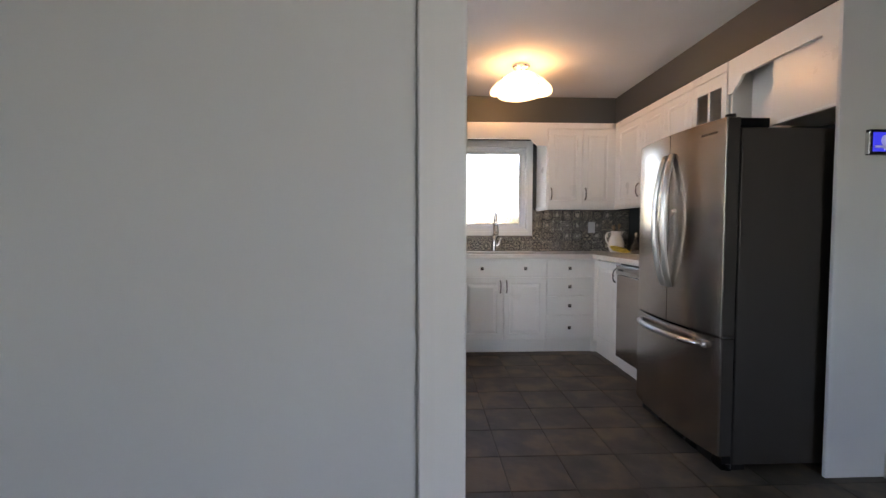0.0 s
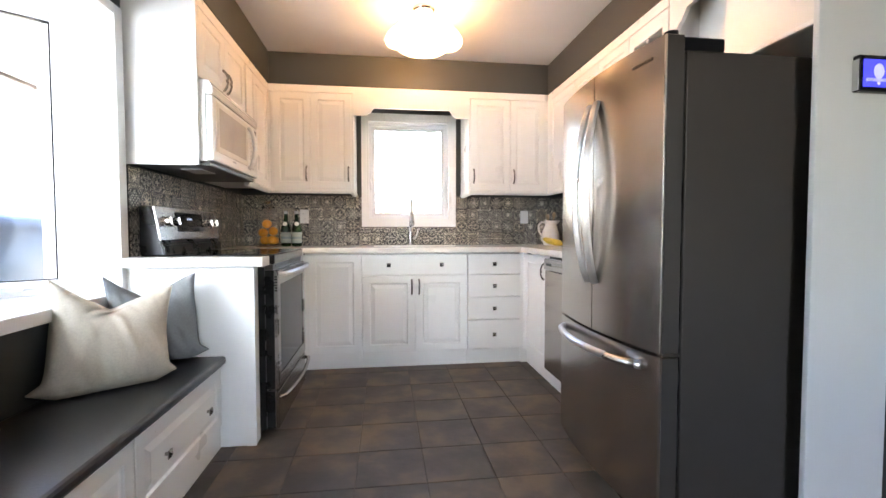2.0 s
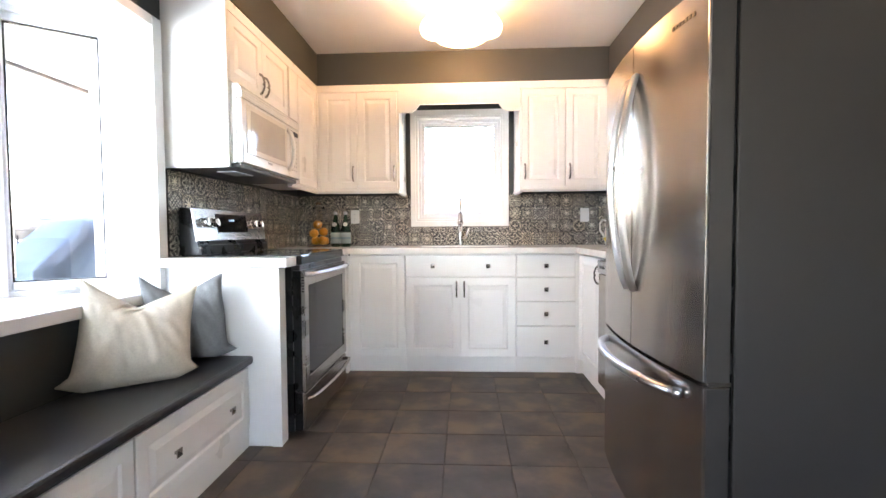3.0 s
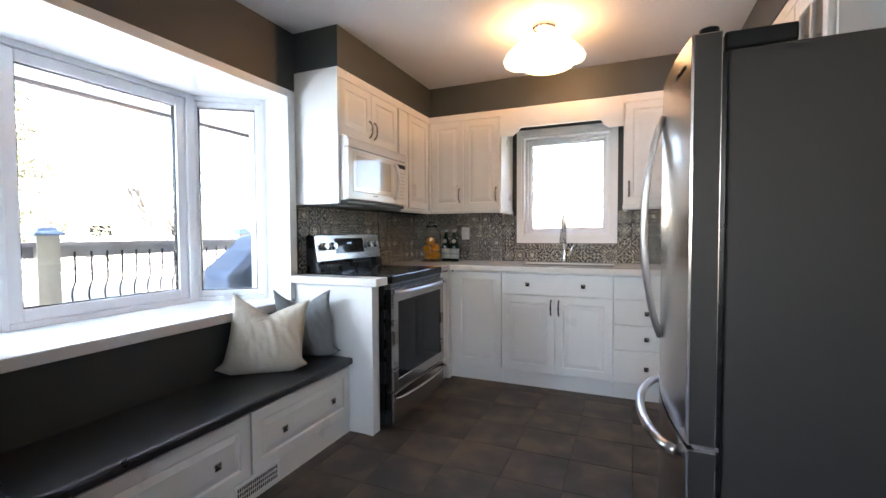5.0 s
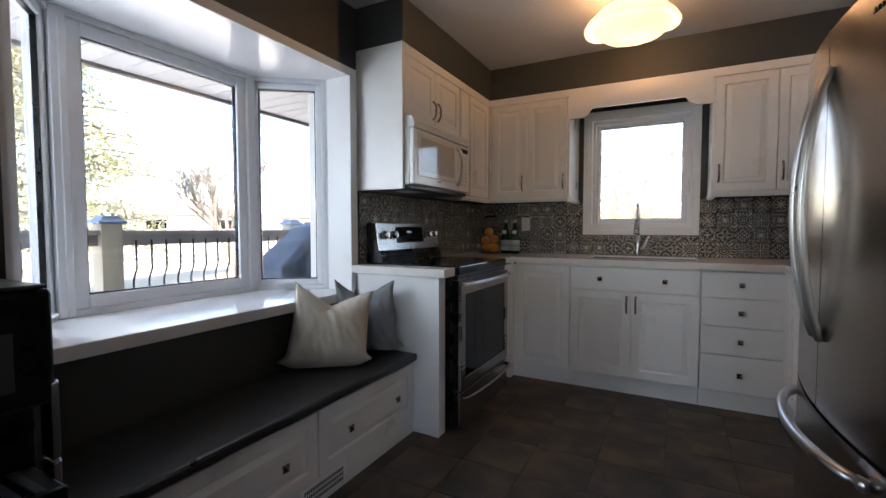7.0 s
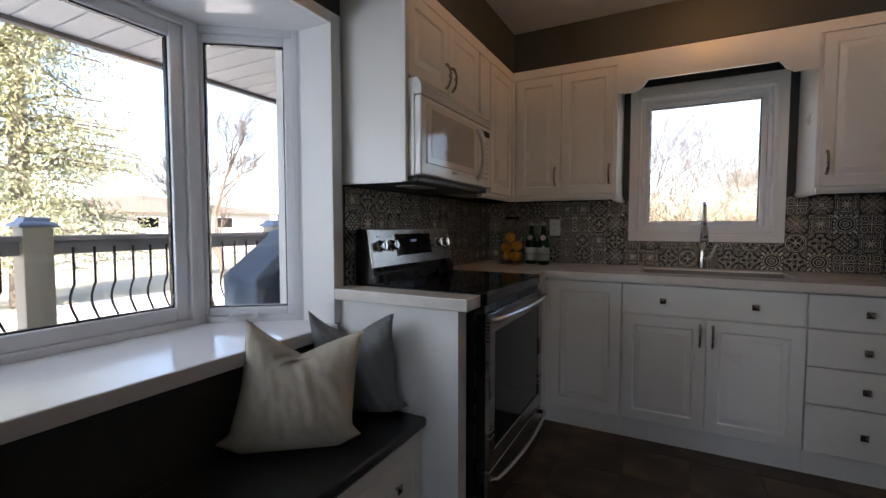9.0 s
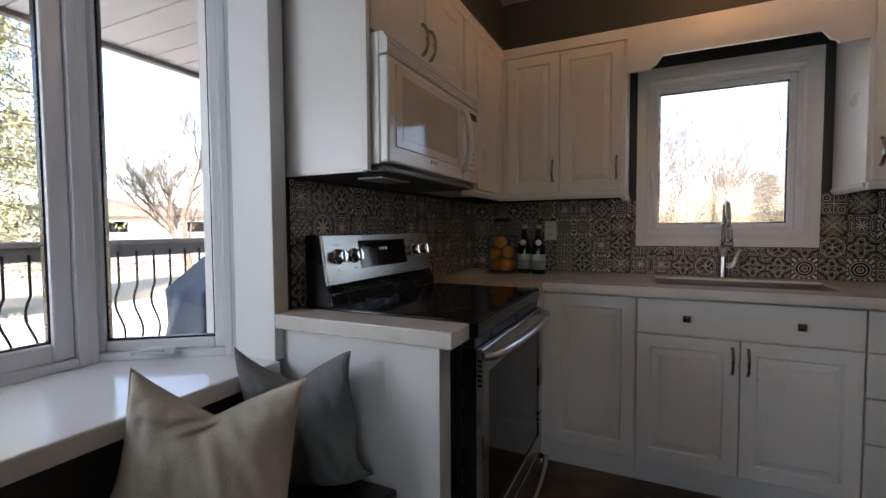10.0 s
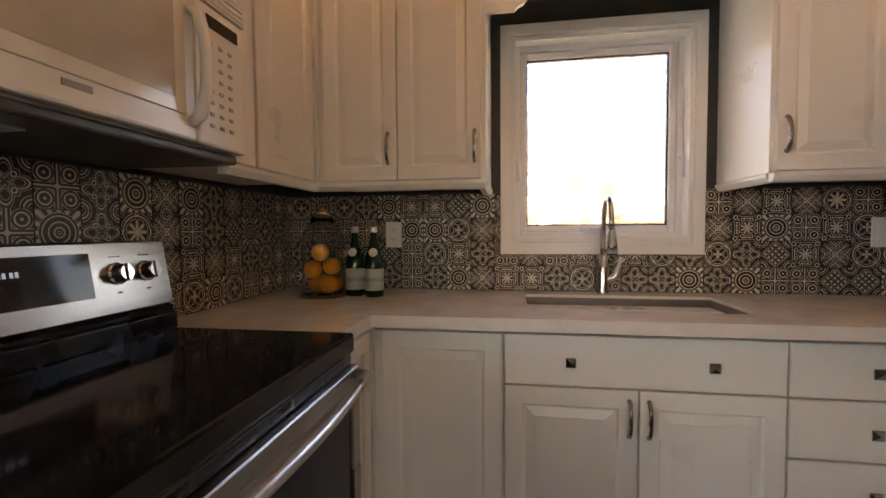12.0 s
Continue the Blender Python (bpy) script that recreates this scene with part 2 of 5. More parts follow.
# ---- the room ----
XL, XR, YB, ZC, ZS = -0.63, 2.25, 4.76, 2.405, 2.165
WX0, WX1, WZ0, WZ1 = 0.43, 1.145, 1.146, 2.001      # hole of the window over the sink
BY0, BY1, BZ0, BZ1 = 1.50, 3.0, 0.713, 2.022      # hole of the bay
PX, PY0, PY1 = 0.132, 0.925, 1.06                # end of the partition


def structure(name, bm, material, label=""):
    return part(name, bm, material, None, label, kind="structure")


b = box(XL - 0.2, WX0, YB, YB + 0.2, -0.1, ZC + 0.2)
box(WX1, XR + 0.2, YB, YB + 0.2, -0.1, ZC + 0.2, bm=b)
box(WX0, WX1, YB, YB + 0.2, -0.1, WZ0, bm=b)
box(WX0, WX1, YB, YB + 0.2, WZ1, ZC + 0.2, bm=b)
structure("wall_back", b, DARK_WALL, "charcoal painted wall behind the sink counter")
b = box(XL - 0.2, XL, BY1, YB, -0.1, ZC + 0.2)
box(XL - 0.2, XL, PY1, BY0, -0.1, ZC + 0.2, bm=b)
box(XL - 0.2, XL, BY0, BY1, -0.1, BZ0, bm=b)
box(XL - 0.2, XL, BY0, BY1, BZ1, ZC + 0.2, bm=b)
structure("wall_bay_side", b, DARK_WALL, "charcoal painted wall round the bay window")
structure("wall_fridge_side", box(XR, XR + 0.2, 2.2, YB, -0.1, ZC + 0.2), DARK_WALL)
structure("wall_return", box(2.195, 4.0, 1.975, 2.2, -0.1, ZC + 0.2, 0.003), DARK_WALL, "charcoal painted wall corner beside the fridge panel")
structure("partition", box(-2.4, PX, PY0, PY1, 0, ZC, 0.004), WHITE_PAINT, "pale grey painted partition between kitchen and hall")
structure("ceiling", box(-2.6, 4.2, -3.0, YB + 0.2, ZC, ZC + 0.1), CEIL, "matt off-white plaster ceiling")
structure("wall_near_left", box(-2.6, -2.4, -3.0, PY1, -0.1, ZC + 0.1), WHITE_PAINT)
structure("wall_near_right", box(4.0, 4.2, -3.0, 2.2, -0.1, ZC + 0.1), DARK_WALL)
# unseen end wall; its opening is invented to go with the fill lamp
b = box(-2.4, 1.0, -3.0, -2.8, -0.1, ZC + 0.1)
box(2.3, 4.0, -3.0, -2.8, -0.1, ZC + 0.1, bm=b)
box(1.0, 2.3, -3.0, -2.8, -0.1, 1.0, bm=b)
box(1.0, 2.3, -3.0, -2.8, 2.0, ZC + 0.1, bm=b)
structure("wall_near_end", b, WHITE_PAINT)
structure("roof", box(-2.7, 4.3, -3.1, YB + 0.25, ZC + 0.21, ZC + 0.4), DARK_WALL)
# soffit above the cabinets
structure("soffit_bay_side", box(XL, -0.30, 3.06, YB, ZS, ZC, 0.003), DARK_WALL, "charcoal painted drop soffit")
structure("soffit_back", box(-0.30, 1.912, 4.36, YB, ZS, ZC, 0.003), DARK_WALL, "charcoal painted drop soffit")
structure("soffit_fridge_side", box(1.912, XR, 2.04, YB, ZS, ZC, 0.003), DARK_WALL, "charcoal painted drop soffit")
structure("floor", box(-2.6, 4.2, -3.0, YB + 0.2, -0.1, -0.006), GROUT, "dark grouted slab under the floor tiles")
# end panel beside the fridge
structure("fridge_end_panel", box(1.90, 2.195, 2.045, 2.065, 0, ZS, 0.003), WHITE_PAINT, "white painted tall panel closing the fridge bay")


# ---- sink window ----
def casement(name, w, h, m, label, sash=0.055, rim=0.045, depth=0.09, bm_mat=VINYL):
    """A window that faces -y at the local origin: outer frame, sash and pane; w and h are the outside of the frame."""
    ob = thing(name, label, "window", m)
    ob["kind"] = "structure"
    b = box(0, rim, 0, depth, 0, h, 0.003)
    box(w - rim, w, 0, depth, 0, h, 0.003, bm=b)
    box(rim, w - rim, 0, depth, 0, rim, 0.003, bm=b)
    box(rim, w - rim, 0, depth, h - rim, h, 0.003, bm=b)
    part("window_frame", b, bm_mat, ob)
    a, d = rim, rim + sash
    b = box(a, d, 0.016, 0.06, a, h - a, 0.006)
    box(w - d, w - a, 0.016, 0.06, a, h - a, 0.006, bm=b)
    box(d, w - d, 0.016, 0.06, a, d, 0.006, bm=b)
    box(d, w - d, 0.016, 0.06, h - d, h - a, 0.006, bm=b)
    sash_ob = part("sash", b, bm_mat, ob)
    b = box(d, d + 0.006, 0.030, 0.052, d, h - d)
    box(w - d - 0.006, w - d, 0.030, 0.052, d, h - d, bm=b)
    box(d + 0.006, w - d - 0.006, 0.030, 0.052, d, d + 0.006, bm=b)
    box(d + 0.006, w - d - 0.006, 0.030, 0.052, h - d - 0.006, h - d, bm=b)
    part("gasket", b, BLACK, ob, "thin black glazing seal")
    pane = part("pane", box(d, w - d, 0.042, 0.046, d, h - d), GLASS, ob, "clear glass pane")
    pane.visible_shadow = False
    return ob


def crank(parent, x, z, y=0.0):
    b = box(x - 0.05, x + 0.05, y - 0.022, y, z - 0.012, z + 0.014, 0.006)
    crank_ob = part("crank_cover", b, VINYL, parent)
    b = tube([(x + 0.02, y - 0.022, z + 0.004), (x + 0.01, y - 0.036, z + 0.010), (x - 0.045, y - 0.034, z + 0.006), (x - 0.06, y - 0.046, z + 0.004)], [0.006, 0.006, 0.005, 0.008], 8)
    part("crank_handle", b, VINYL, parent, smooth=True)


def lock(parent, x, z, y=0.0):
    """A lever lock: a slim plate with a drooping lever that stands off it."""
    plate = part("lock_plate", box(x - 0.010, x + 0.010, y - 0.007, y, z - 0.060, z + 0.060, 0.003), VINYL, parent)
    part("lock_lever", tube([(x, y - 0.006, z + 0.040), (x, y - 0.024, z + 0.036), (x + 0.004, y - 0.032, z + 0.005), (x + 0.006, y - 0.028, z - 0.045)], [0.007, 0.008, 0.0065, 0.008], 8), VINYL, plate, "small white lever", smooth=True)


w = casement("window_1", 0.715, 0.855, pose(0.43, 4.815, 1.146), "white vinyl casement window over the kitchen sink", sash=0.030, rim=0.025)
crank(w, 0.35, 0.03)
lock(w, 0.018, 0.30)
lock(w, 0.697, 0.30)
# deep lining and moulded casing
b = box(WX0 - 0.005, WX0 + 0.004, 4.745, 4.815, WZ0, WZ1)
box(WX1 - 0.004, WX1 + 0.005, 4.745, 4.815, WZ0, WZ1, bm=b)
box(WX0 + 0.004, WX1 - 0.004, 4.745, 4.815, WZ0 - 0.005, WZ0 + 0.004, bm=b)
box(WX0 + 0.004, WX1 - 0.004, 4.745, 4.815, WZ1 - 0.004, WZ1 + 0.005, bm=b)
part("window_lining", b, TRIM, w, "painted white reveal")
w_inv = w.matrix_basis.inverted()
for o in (w.children[-1],):
    o.data.transform(w_inv)


def casing(x0, x1, z0, z1, width, y, t, bm=None):
    """Mitred picture-frame moulding round a hole, stepped in profile, facing -y."""
    prof = [(0, 0), (0, -t * 0.6), (width * 0.12, -t * 0.75), (width * 0.3, -t * 0.7), (width * 0.34, -t * 0.9), (width * 0.8, -t), (width, -t), (width, 0)]
    b = bmesh.new()
    rings = []
    for off, dy in prof:
        rings.append([b.verts.new(c) for c in ((x0 - off, y + dy, z0 - off), (x1 + off, y + dy, z0 - off), (x1 + off, y + dy, z1 + off), (x0 - off, y + dy, z1 + off))])
    for p, q in zip(rings, rings[1:]):
        for i in range(4):
            b.faces.new((p[i], p[(i + 1) % 4], q[(i + 1) % 4], q[i]))
    return join(bm, b)


structure("trim", casing(0.435, 1.14, 1.141, 2.001, 0.064, 4.757, 0.02), TRIM, "white moulded window casing over the sink")

# ---- bay window ----
SILL_Z, HEAD_Z = 0.765, 2.0
bay_out = [(-0.835, 1.47), (-0.835, 3.03), (-0.93, 3.03), (-1.20, 2.78), (-1.20, 1.76), (-0.93, 1.47)]
sill_pts = [(-0.60, 1.505), (-0.60, 2.995), (-0.93, 2.995), (-1.19, 2.76), (-1.19, 1.78), (-0.93, 1.505)]
structure("window_sill", prism(sill_pts, "z", SILL_Z - 0.05, SILL_Z, 0.005), GLOSS_TRIM, "deep glossy white sill of the bay window")
structure("bay_floor", prism(bay_out, "z", 0.45, SILL_Z - 0.052), TRIM)
structure("bay_head", prism([(-0.63, 1.505), (-0.63, 2.995), (-0.93, 2.995), (-1.19, 2.76), (-1.19, 1.78), (-0.93, 1.505)], "z", HEAD_Z, HEAD_Z + 0.02), GLOSS_TRIM, "glossy white painted head board of the bay window")
structure("bay_roof", prism(bay_out, "z", HEAD_Z + 0.022, HEAD_Z + 0.04), TRIM)
# side returns
structure("bay_return", box(-0.93, -0.628, 2.985, 3.03, SILL_Z, HEAD_Z), TRIM, "white painted side return of the bay")
structure("bay_return", box(-0.93, -0.631, 1.47, 1.515, SILL_Z, HEAD_Z), TRIM, "white painted side return of the bay")
# casing round the opening in the wall
b = box(-0.632, -0.612, 2.985, 3.045, SILL_Z - 0.0, HEAD_Z + 0.045, 0.003)
box(-0.632, -0.613, 1.516, 2.984, HEAD_Z - 0.002, HEAD_Z + 0.045, 0.003, bm=b)
structure("trim", b, TRIM, "flat white casing round the bay window")
BH = HEAD_Z - SILL_Z


def along(x0, y0, x1, y1, z=SILL_Z):
    """Stands a window on the line from (x0, y0) to (x1, y1), its face to the left of that way."""
    return pose(x0, y0, z, 0, 0, math.degrees(math.atan2(y1 - y0, x1 - x0))), math.hypot(x1 - x0, y1 - y0)


def bay_window(name, a, b_, sash, rim, label):
    m, w = along(*a, *b_)
    return casement(name, w, BH, m, label, sash=sash, rim=rim), w


c, cw = bay_window("window_2", (-1.105, 1.828), (-1.105, 2.718), 0.055, 0.028, "white vinyl fixed centre window of the bay")
r, rw = bay_window("window_3", (-1.153, 2.717), (-0.794, 2.978), 0.035, 0.025, "narrow white vinyl casement at the side of the bay")
crank(r, rw / 2, 0.03)
lock(r, 0.011, 0.215)
lock(r, 0.011, 0.985)
l_, lw = bay_window("window_4", (-0.805, 1.576), (-1.153, 1.829), 0.035, 0.025, "narrow white vinyl casement at the side of the bay")
crank(l_, lw / 2, 0.03)
lock(l_, lw - 0.011, 0.215)
lock(l_, lw - 0.011, 0.985)
b = box(-1.20, -1.108, 2.712, 2.745, SILL_Z, HEAD_Z, 0.004)
structure("bay_post", b, VINYL, "white vinyl corner post of the bay")
structure("bay_post", box(-1.20, -1.108, 1.801, 1.834, SILL_Z, HEAD_Z, 0.004), VINYL, "white vinyl corner post of the bay")

structure("bay_post", prism([(-0.7935, 2.9785), (-0.7855, 2.9845), (-0.802, 2.9845)], "z", SILL_Z, HEAD_Z), VINYL, "white vinyl jamb of the bay")
structure("bay_post", box(-0.840, -0.783, 1.5155, 1.585, SILL_Z, HEAD_Z, 0.003), VINYL, "white vinyl jamb of the bay")

# ---- half wall with its cap ----
pony = thing("half_wall", "low white panelled half wall with a pale quartz cap at the end of the bench", "half wall", pose(0, 0, 0))
part("panel", box(XL, -0.055, 3.02, 3.095, 0, 0.868, 0.002), TRIM, pony)
part("corner_bead", box(-0.10, -0.052, 3.016, 3.020, 0, 0.868), TRIM, pony)
part("cap", prism([(-0.611, 2.985), (-0.002, 2.985), (-0.002, 3.109), (-0.628, 3.109), (-0.628, 3.047), (-0.611, 3.047)], "z", 0.869, 0.915, 0.004), QUARTZ, pony, "pale quartz cap")


# ---- cabinets ----
def base_unit(name, width, m, label, fronts, depth=0.60, group="kitchen base cabinets", kick=0.035):
    """A base cabinet whose fronts face -y: fronts is a list of (kind, x0, x1, z0, z1, fittings)."""
    ob = thing(name, label, "kitchen cabinet", m, group)
    part("carcass", box(0, width, 0.07, depth, 0.854, 0.8745, bm=box(0, width, 0.022, depth, 0.10, 0.856)), CAB, ob)
    part("toe_board", box(0, width, kick, kick + 0.02, 0, 0.10), CAB, ob)
    for kind, x0, x1, z0, z1, fits in fronts:
        f = part("drawer_front" if kind == "drawer" else "door", panel(x0 + 0.0022, x1 - 0.0022, z0 + 0.0010, z1 - 0.0010, raised=kind == "door"), CAB, ob)
        for fit_kind, fx, fz in fits:
            (knob if fit_kind == "knob" else pull)(f, fx, fz)
    return ob


def uppers(name, width, m, label, doors, depth=0.33, z0=1.365, z1=ZS, ends=(False, False), group="kitchen wall cabinets", rail=True):
    ob = thing(name, label, "kitchen cabinet", m, group)
    part("carcass", box(0, width, 0.020, depth, z0, z1 - 0.002), CAB, ob)
    part("top_rail", box(0, width, 0.001, 0.019, z1 - 0.055, z1 - 0.002), CAB, ob)
    if rail:
        edge = [(0, -0.003), (0, -0.014), (0.006, -0.024), (0.012, -0.031), (0.034, -0.031), (0.034, -0.003)]
        b = prism([(p - 0.011, z0 + q) for p, q in edge], "x", 0.001, width - 0.001)
        if ends[0]:
            prism([(p - 0.006, z0 + q) for p, q in edge], "y", 0.024, depth - 0.001, bm=b)
        if ends[1]:
            prism([(width + 0.006 - p, z0 + q) for p, q in edge], "y", 0.024, depth - 0.001, bm=b)
        part("light_rail", b, CAB, ob, "moulded rail under the doors")
    for x0, x1, za, zb, fits in doors:
        f = part("door", panel(x0 + 0.0022, x1 - 0.0022, za, zb, frame_w=0.05), CAB, ob)
        for fx, fz in fits:
            pull(f, fx, fz)
    return ob


YD = 4.15     # plane of the doors on the sink run
base_unit("base_cabinet", 0.424, pose(-0.029, YD, 0), "white corner base cabinet with one raised-panel door beside the range", [("door", 0.031, 0.422, 0.120, 0.863, [])])
base_unit("sink_cabinet", 0.80, pose(0.397, YD, 0), "white sink base cabinet with two knobs and paired doors",
          [("drawer", 0, 0.80, 0.706, 0.863, [("knob", 0.20, 0.783), ("knob", 0.60, 0.783)]),
           ("door", 0, 0.40, 0.120, 0.701, [("pull", 0.372, 0.615)]), ("door", 0.40, 0.80, 0.120, 0.701, [("pull", 0.428, 0.615)])])
dz = [(0.705, 0.863), (0.529, 0.700), (0.352, 0.524), (0.120, 0.347)]
base_unit("drawer_cabinet", 0.44, pose(1.199, YD, 0), "white cabinet of four plain drawers with square knobs", [("drawer", 0, 0.425, a, d, [("knob", 0.212, (a + d) / 2 - 0.0)]) for a, d in dz])
XD = 1.645    # plane of the doors on the fridge side
base_unit("side_cabinet", 0.50, pose(XD, 4.16, 0, 0, 0, -90), "white base cabinet with one raised-panel door beside the dishwasher", [("door", 0.03, 0.50, 0.120, 0.863, [("pull", 0.462, 0.76)])])
base_unit("corner_filler_cabinet", 0.27, pose(-0.03, 3.875, 0, 0, 0, 90), "narrow white base cabinet between range and corner", [("door", 0.0, 0.255, 0.120, 0.863, [])])

# corner stiles where two runs meet
for nm, bb in (("corner_stile", box(-0.052, -0.027, 4.147, 4.175, 0.102, 0.871)), ("corner_stile", box(1.622, 1.668, 4.152, 4.18, 0.102, 0.871)), ("corner_stile", box(1.646, 1.668, 4.128, 4.152, 0.102, 0.871)),
               ("corner_stile", box(-0.33, -0.303, 4.357, 4.385, 1.335, ZS - 0.003)), ("corner_stile", box(1.890, 1.940, 4.361, 4.385, 1.335, ZS - 0.003)), ("corner_stile", box(1.918, 1.940, 4.30, 4.361, 1.335, ZS - 0.003)),
               ("corner_toe_board", box(-0.06, -0.03, 4.12, 4.186, 0.0, 0.10)), ("corner_toe_board", box(1.63, 1.70, 4.165, 4.186, 0.0, 0.10))):
    structure(nm, bb, CAB, "white filler strip in the cabinet corner")

# worktop
SX0, SX1, SY0, SY1 = 0.475, 1.19, 4.285, 4.64
b = prism([(-0.628, 3.868), (-0.024, 3.868), (-0.024, 4.125), (SX0, 4.125), (SX0, 4.758), (-0.628, 4.758)], "z", 0.875, 0.915)
box(SX0, SX1, 4.125, SY0, 0.875, 0.915, bm=b)
box(SX0, SX1, SY1, 4.758, 0.875, 0.915, bm=b)
prism([(SX1, 4.125), (1.615, 4.125), (1.615, 3.04), (2.248, 3.04), (2.248, 4.758), (SX1, 4.758)], "z", 0.875, 0.915, bm=b)
bmesh.ops.remove_doubles(b, verts=b.verts, dist=0.0001)
worktop = tagged(part("worktop", b, QUARTZ), "pale cream quartz worktop with a square front edge", "countertop")
b = bmesh.new()
S = 0.904
o = [b.verts.new(c) for c in ((SX0 + 0.001, SY0 + 0.001, S), (SX1 - 0.001, SY0 + 0.001, S), (SX1 - 0.001, SY1 - 0.001, S), (SX0 + 0.001, SY1 - 0.001, S))]
i_ = [b.verts.new(c) for c in ((SX0 + 0.003, SY0 + 0.003, S), (SX1 - 0.003, SY0 + 0.003, S), (SX1 - 0.003, SY1 - 0.003, S), (SX0 + 0.003, SY1 - 0.003, S))]
lo = [b.verts.new((v.co.x, v.co.y, S - 0.229)) for v in i_]
lo2 = [b.verts.new((v.co.x, v.co.y, S - 0.239)) for v in o]
for k in range(4):
    j = (k + 1) % 4
    b.faces.new((o[k], o[j], i_[j], i_[k]))
    b.faces.new((i_[k], i_[j], lo[j], lo[k]))
    b.faces.new((o[k], o[j], lo2[j], lo2[k]))
b.faces.new(lo)
b.faces.new(lo2)
sink = thing("sink", "undermounted brushed steel kitchen sink in the quartz worktop", "sink")
part("basin", b, SINK_STEEL, sink)
part("drain", lathe([(0, 0), (0.045, 0), (0.045, 0.004), (0.035, 0.004), (0.03, 0.001), (0, 0.001)], 24, ((SX0 + SX1) / 2, 4.47, 0.6755)), CHROME, sink, smooth=False)

# wall cabinets
YU, XU = 4.36, -0.305
uppers("wall_cabinet", 0.634, pose(-0.304, YU, 0), "white double-door wall cabinet beside the sink window",
       [(0.024, 0.31, 1.37, 2.105, [(0.275, 1.485)]), (0.31, 0.619, 1.37, 2.105, [(0.594, 1.485)])], depth=0.395, ends=(False, True))
uppers("wall_cabinet", 0.66, pose(1.25, YU, 0), "white double-door wall cabinet in the corner near the outlet",
       [(0.012, 0.345, 1.37, 2.105, [(0.04, 1.485)]), (0.345, 0.645, 1.37, 2.105, [(0.375, 1.485)])], depth=0.395, ends=(True, False))
# over the range, faces +x; width runs towards the sink
uppers("wall_cabinet", 0.757, pose(XU, 3.062, 0, 0, 0, 90), "short white cabinet with two arched handles above the microwave",
       [(0.02, 0.375, 1.775, 2.105, [(0.345, 1.86)]), (0.375, 0.73, 1.775, 2.105, [(0.405, 1.86)])], depth=0.32, z0=1.765, rail=False)
ep = thing("cabinet_end_panel", "plain white end panel of the cabinet run over the half wall", "cabinet panel")
part("panel", box(XL + 0.002, XU - 0.017, 3.060, 3.078, 1.358, ZS - 0.002, 0.001), CAB, ep)
part("edge_band", box(XU - 0.0165, XU + 0.001, 3.059, 3.0785, 1.355, ZS - 0.002, 0.0015), CAB, ep, "narrow white front edge strip")
part("bottom_strip", box(XL + 0.002, XU - 0.0175, 3.0605, 3.0775, 1.352, 1.3575), TRIM, ep, "thin pale lower edge strip")
uppers("wall_cabinet", 0.54, pose(XU, 3.820, 0, 0, 0, 90), "white wall cabinet with one tall raised-panel door in the corner",
       [(0.0, 0.14, 1.37, 2.105, []), (0.15, 0.515, 1.37, 2.105, [])], depth=0.32)
# valance over the sink window
vz = 2.005
vp = [(0.33, ZS - 0.002), (0.33, 1.945), (0.43, 1.945), (0.445, 1.96), (0.46, 1.965), (0.49, vz), (1.09, vz), (1.12, 1.965), (1.135, 1.96), (1.15, 1.945), (1.25, 1.945), (1.25, ZS - 0.002)]
tagged(part("valance", prism(vp, "y", YU + 0.002, YU + 0.02), CAB), "white scalloped valance board bridging the two cabinets over the sink", "valance")

# fridge side wall cabinets, facing -x
XF = 1.917
uppers("wall_cabinet", 0.50, pose(XF, 4.355, 0, 0, 0, -90), "white wall cabinet with raised-panel door above the side counter", [(0.04, 0.50, 1.37, 2.105, [(0.46, 1.485)])], depth=0.33)
uppers("wall_cabinet", 0.70, pose(XF, 3.853, 0, 0, 0, -90), "white double wall cabinet with raised-panel doors near the fridge", [(0.0, 0.35, 1.37, 2.105, [(0.31, 1.485)]), (0.35, 0.70, 1.37, 2.105, [(0.39, 1.485)])], depth=0.33)

# ---- bench ----
bench = thing("window_bench", "built-in white drawer bench with black seat under the bay window", "bench", pose(0, 0, 0))
part("carcass", box(XL + 0.002, -0.225, 1.50, 3.018, 0.0, 0.405), CAB, bench)
corner = [(-0.183, 3.017), (XL + 0.002, 3.017), (XL + 0.002, 1.485), (-0.28, 1.485), (-0.235, 1.497), (-0.20, 1.53), (-0.183, 1.585)]
part("seat", prism(corner, "z", 0.406, 0.446, 0.012), BENCH_TOP, bench, "black laminate seat with a rounded edge")
for y0, y1, ks in ((2.285, 3.005, (2.468, 2.837)), (1.56, 2.275, (1.75, 2.098))):
    d = part("drawer_front", panel(y0, y1, 0.115, 0.392, frame_w=0.05), CAB, bench)
    d.data.transform(pose(-0.206, 0, 0) @ Matrix.Rotation(radians(90), 4, "Z") @ Matrix.Identity(4))
    for k in ks:
        kn = knob(d, k, 0.25)
        kn.data.transform(pose(-0.206, 0, 0) @ Matrix.Rotation(radians(90), 4, "Z"))
part("toe_board", box(-0.226, -0.218, 1.50, 3.018, 0, 0.11), CAB, bench)


# ---- fridge: French doors over a freezer drawer, facing -x ----
def bowed(y0, y1, x_edge, bulge, z0, z1, thick, n=40):
    """A door that faces -x with a bowed front."""
    pts = []
    mid, half = (FY0 + FY1) / 2, (FY1 - FY0) / 2
    for i in range(n + 1):
        y = y0 + (y1 - y0) * i / n
        pts.append((x_edge - bulge * (1 - ((y - mid) / half) ** 2), y))
    pts += [(x_edge + thick, y1), (x_edge + thick, y0)]
    return prism(pts, "z", z0, z1)


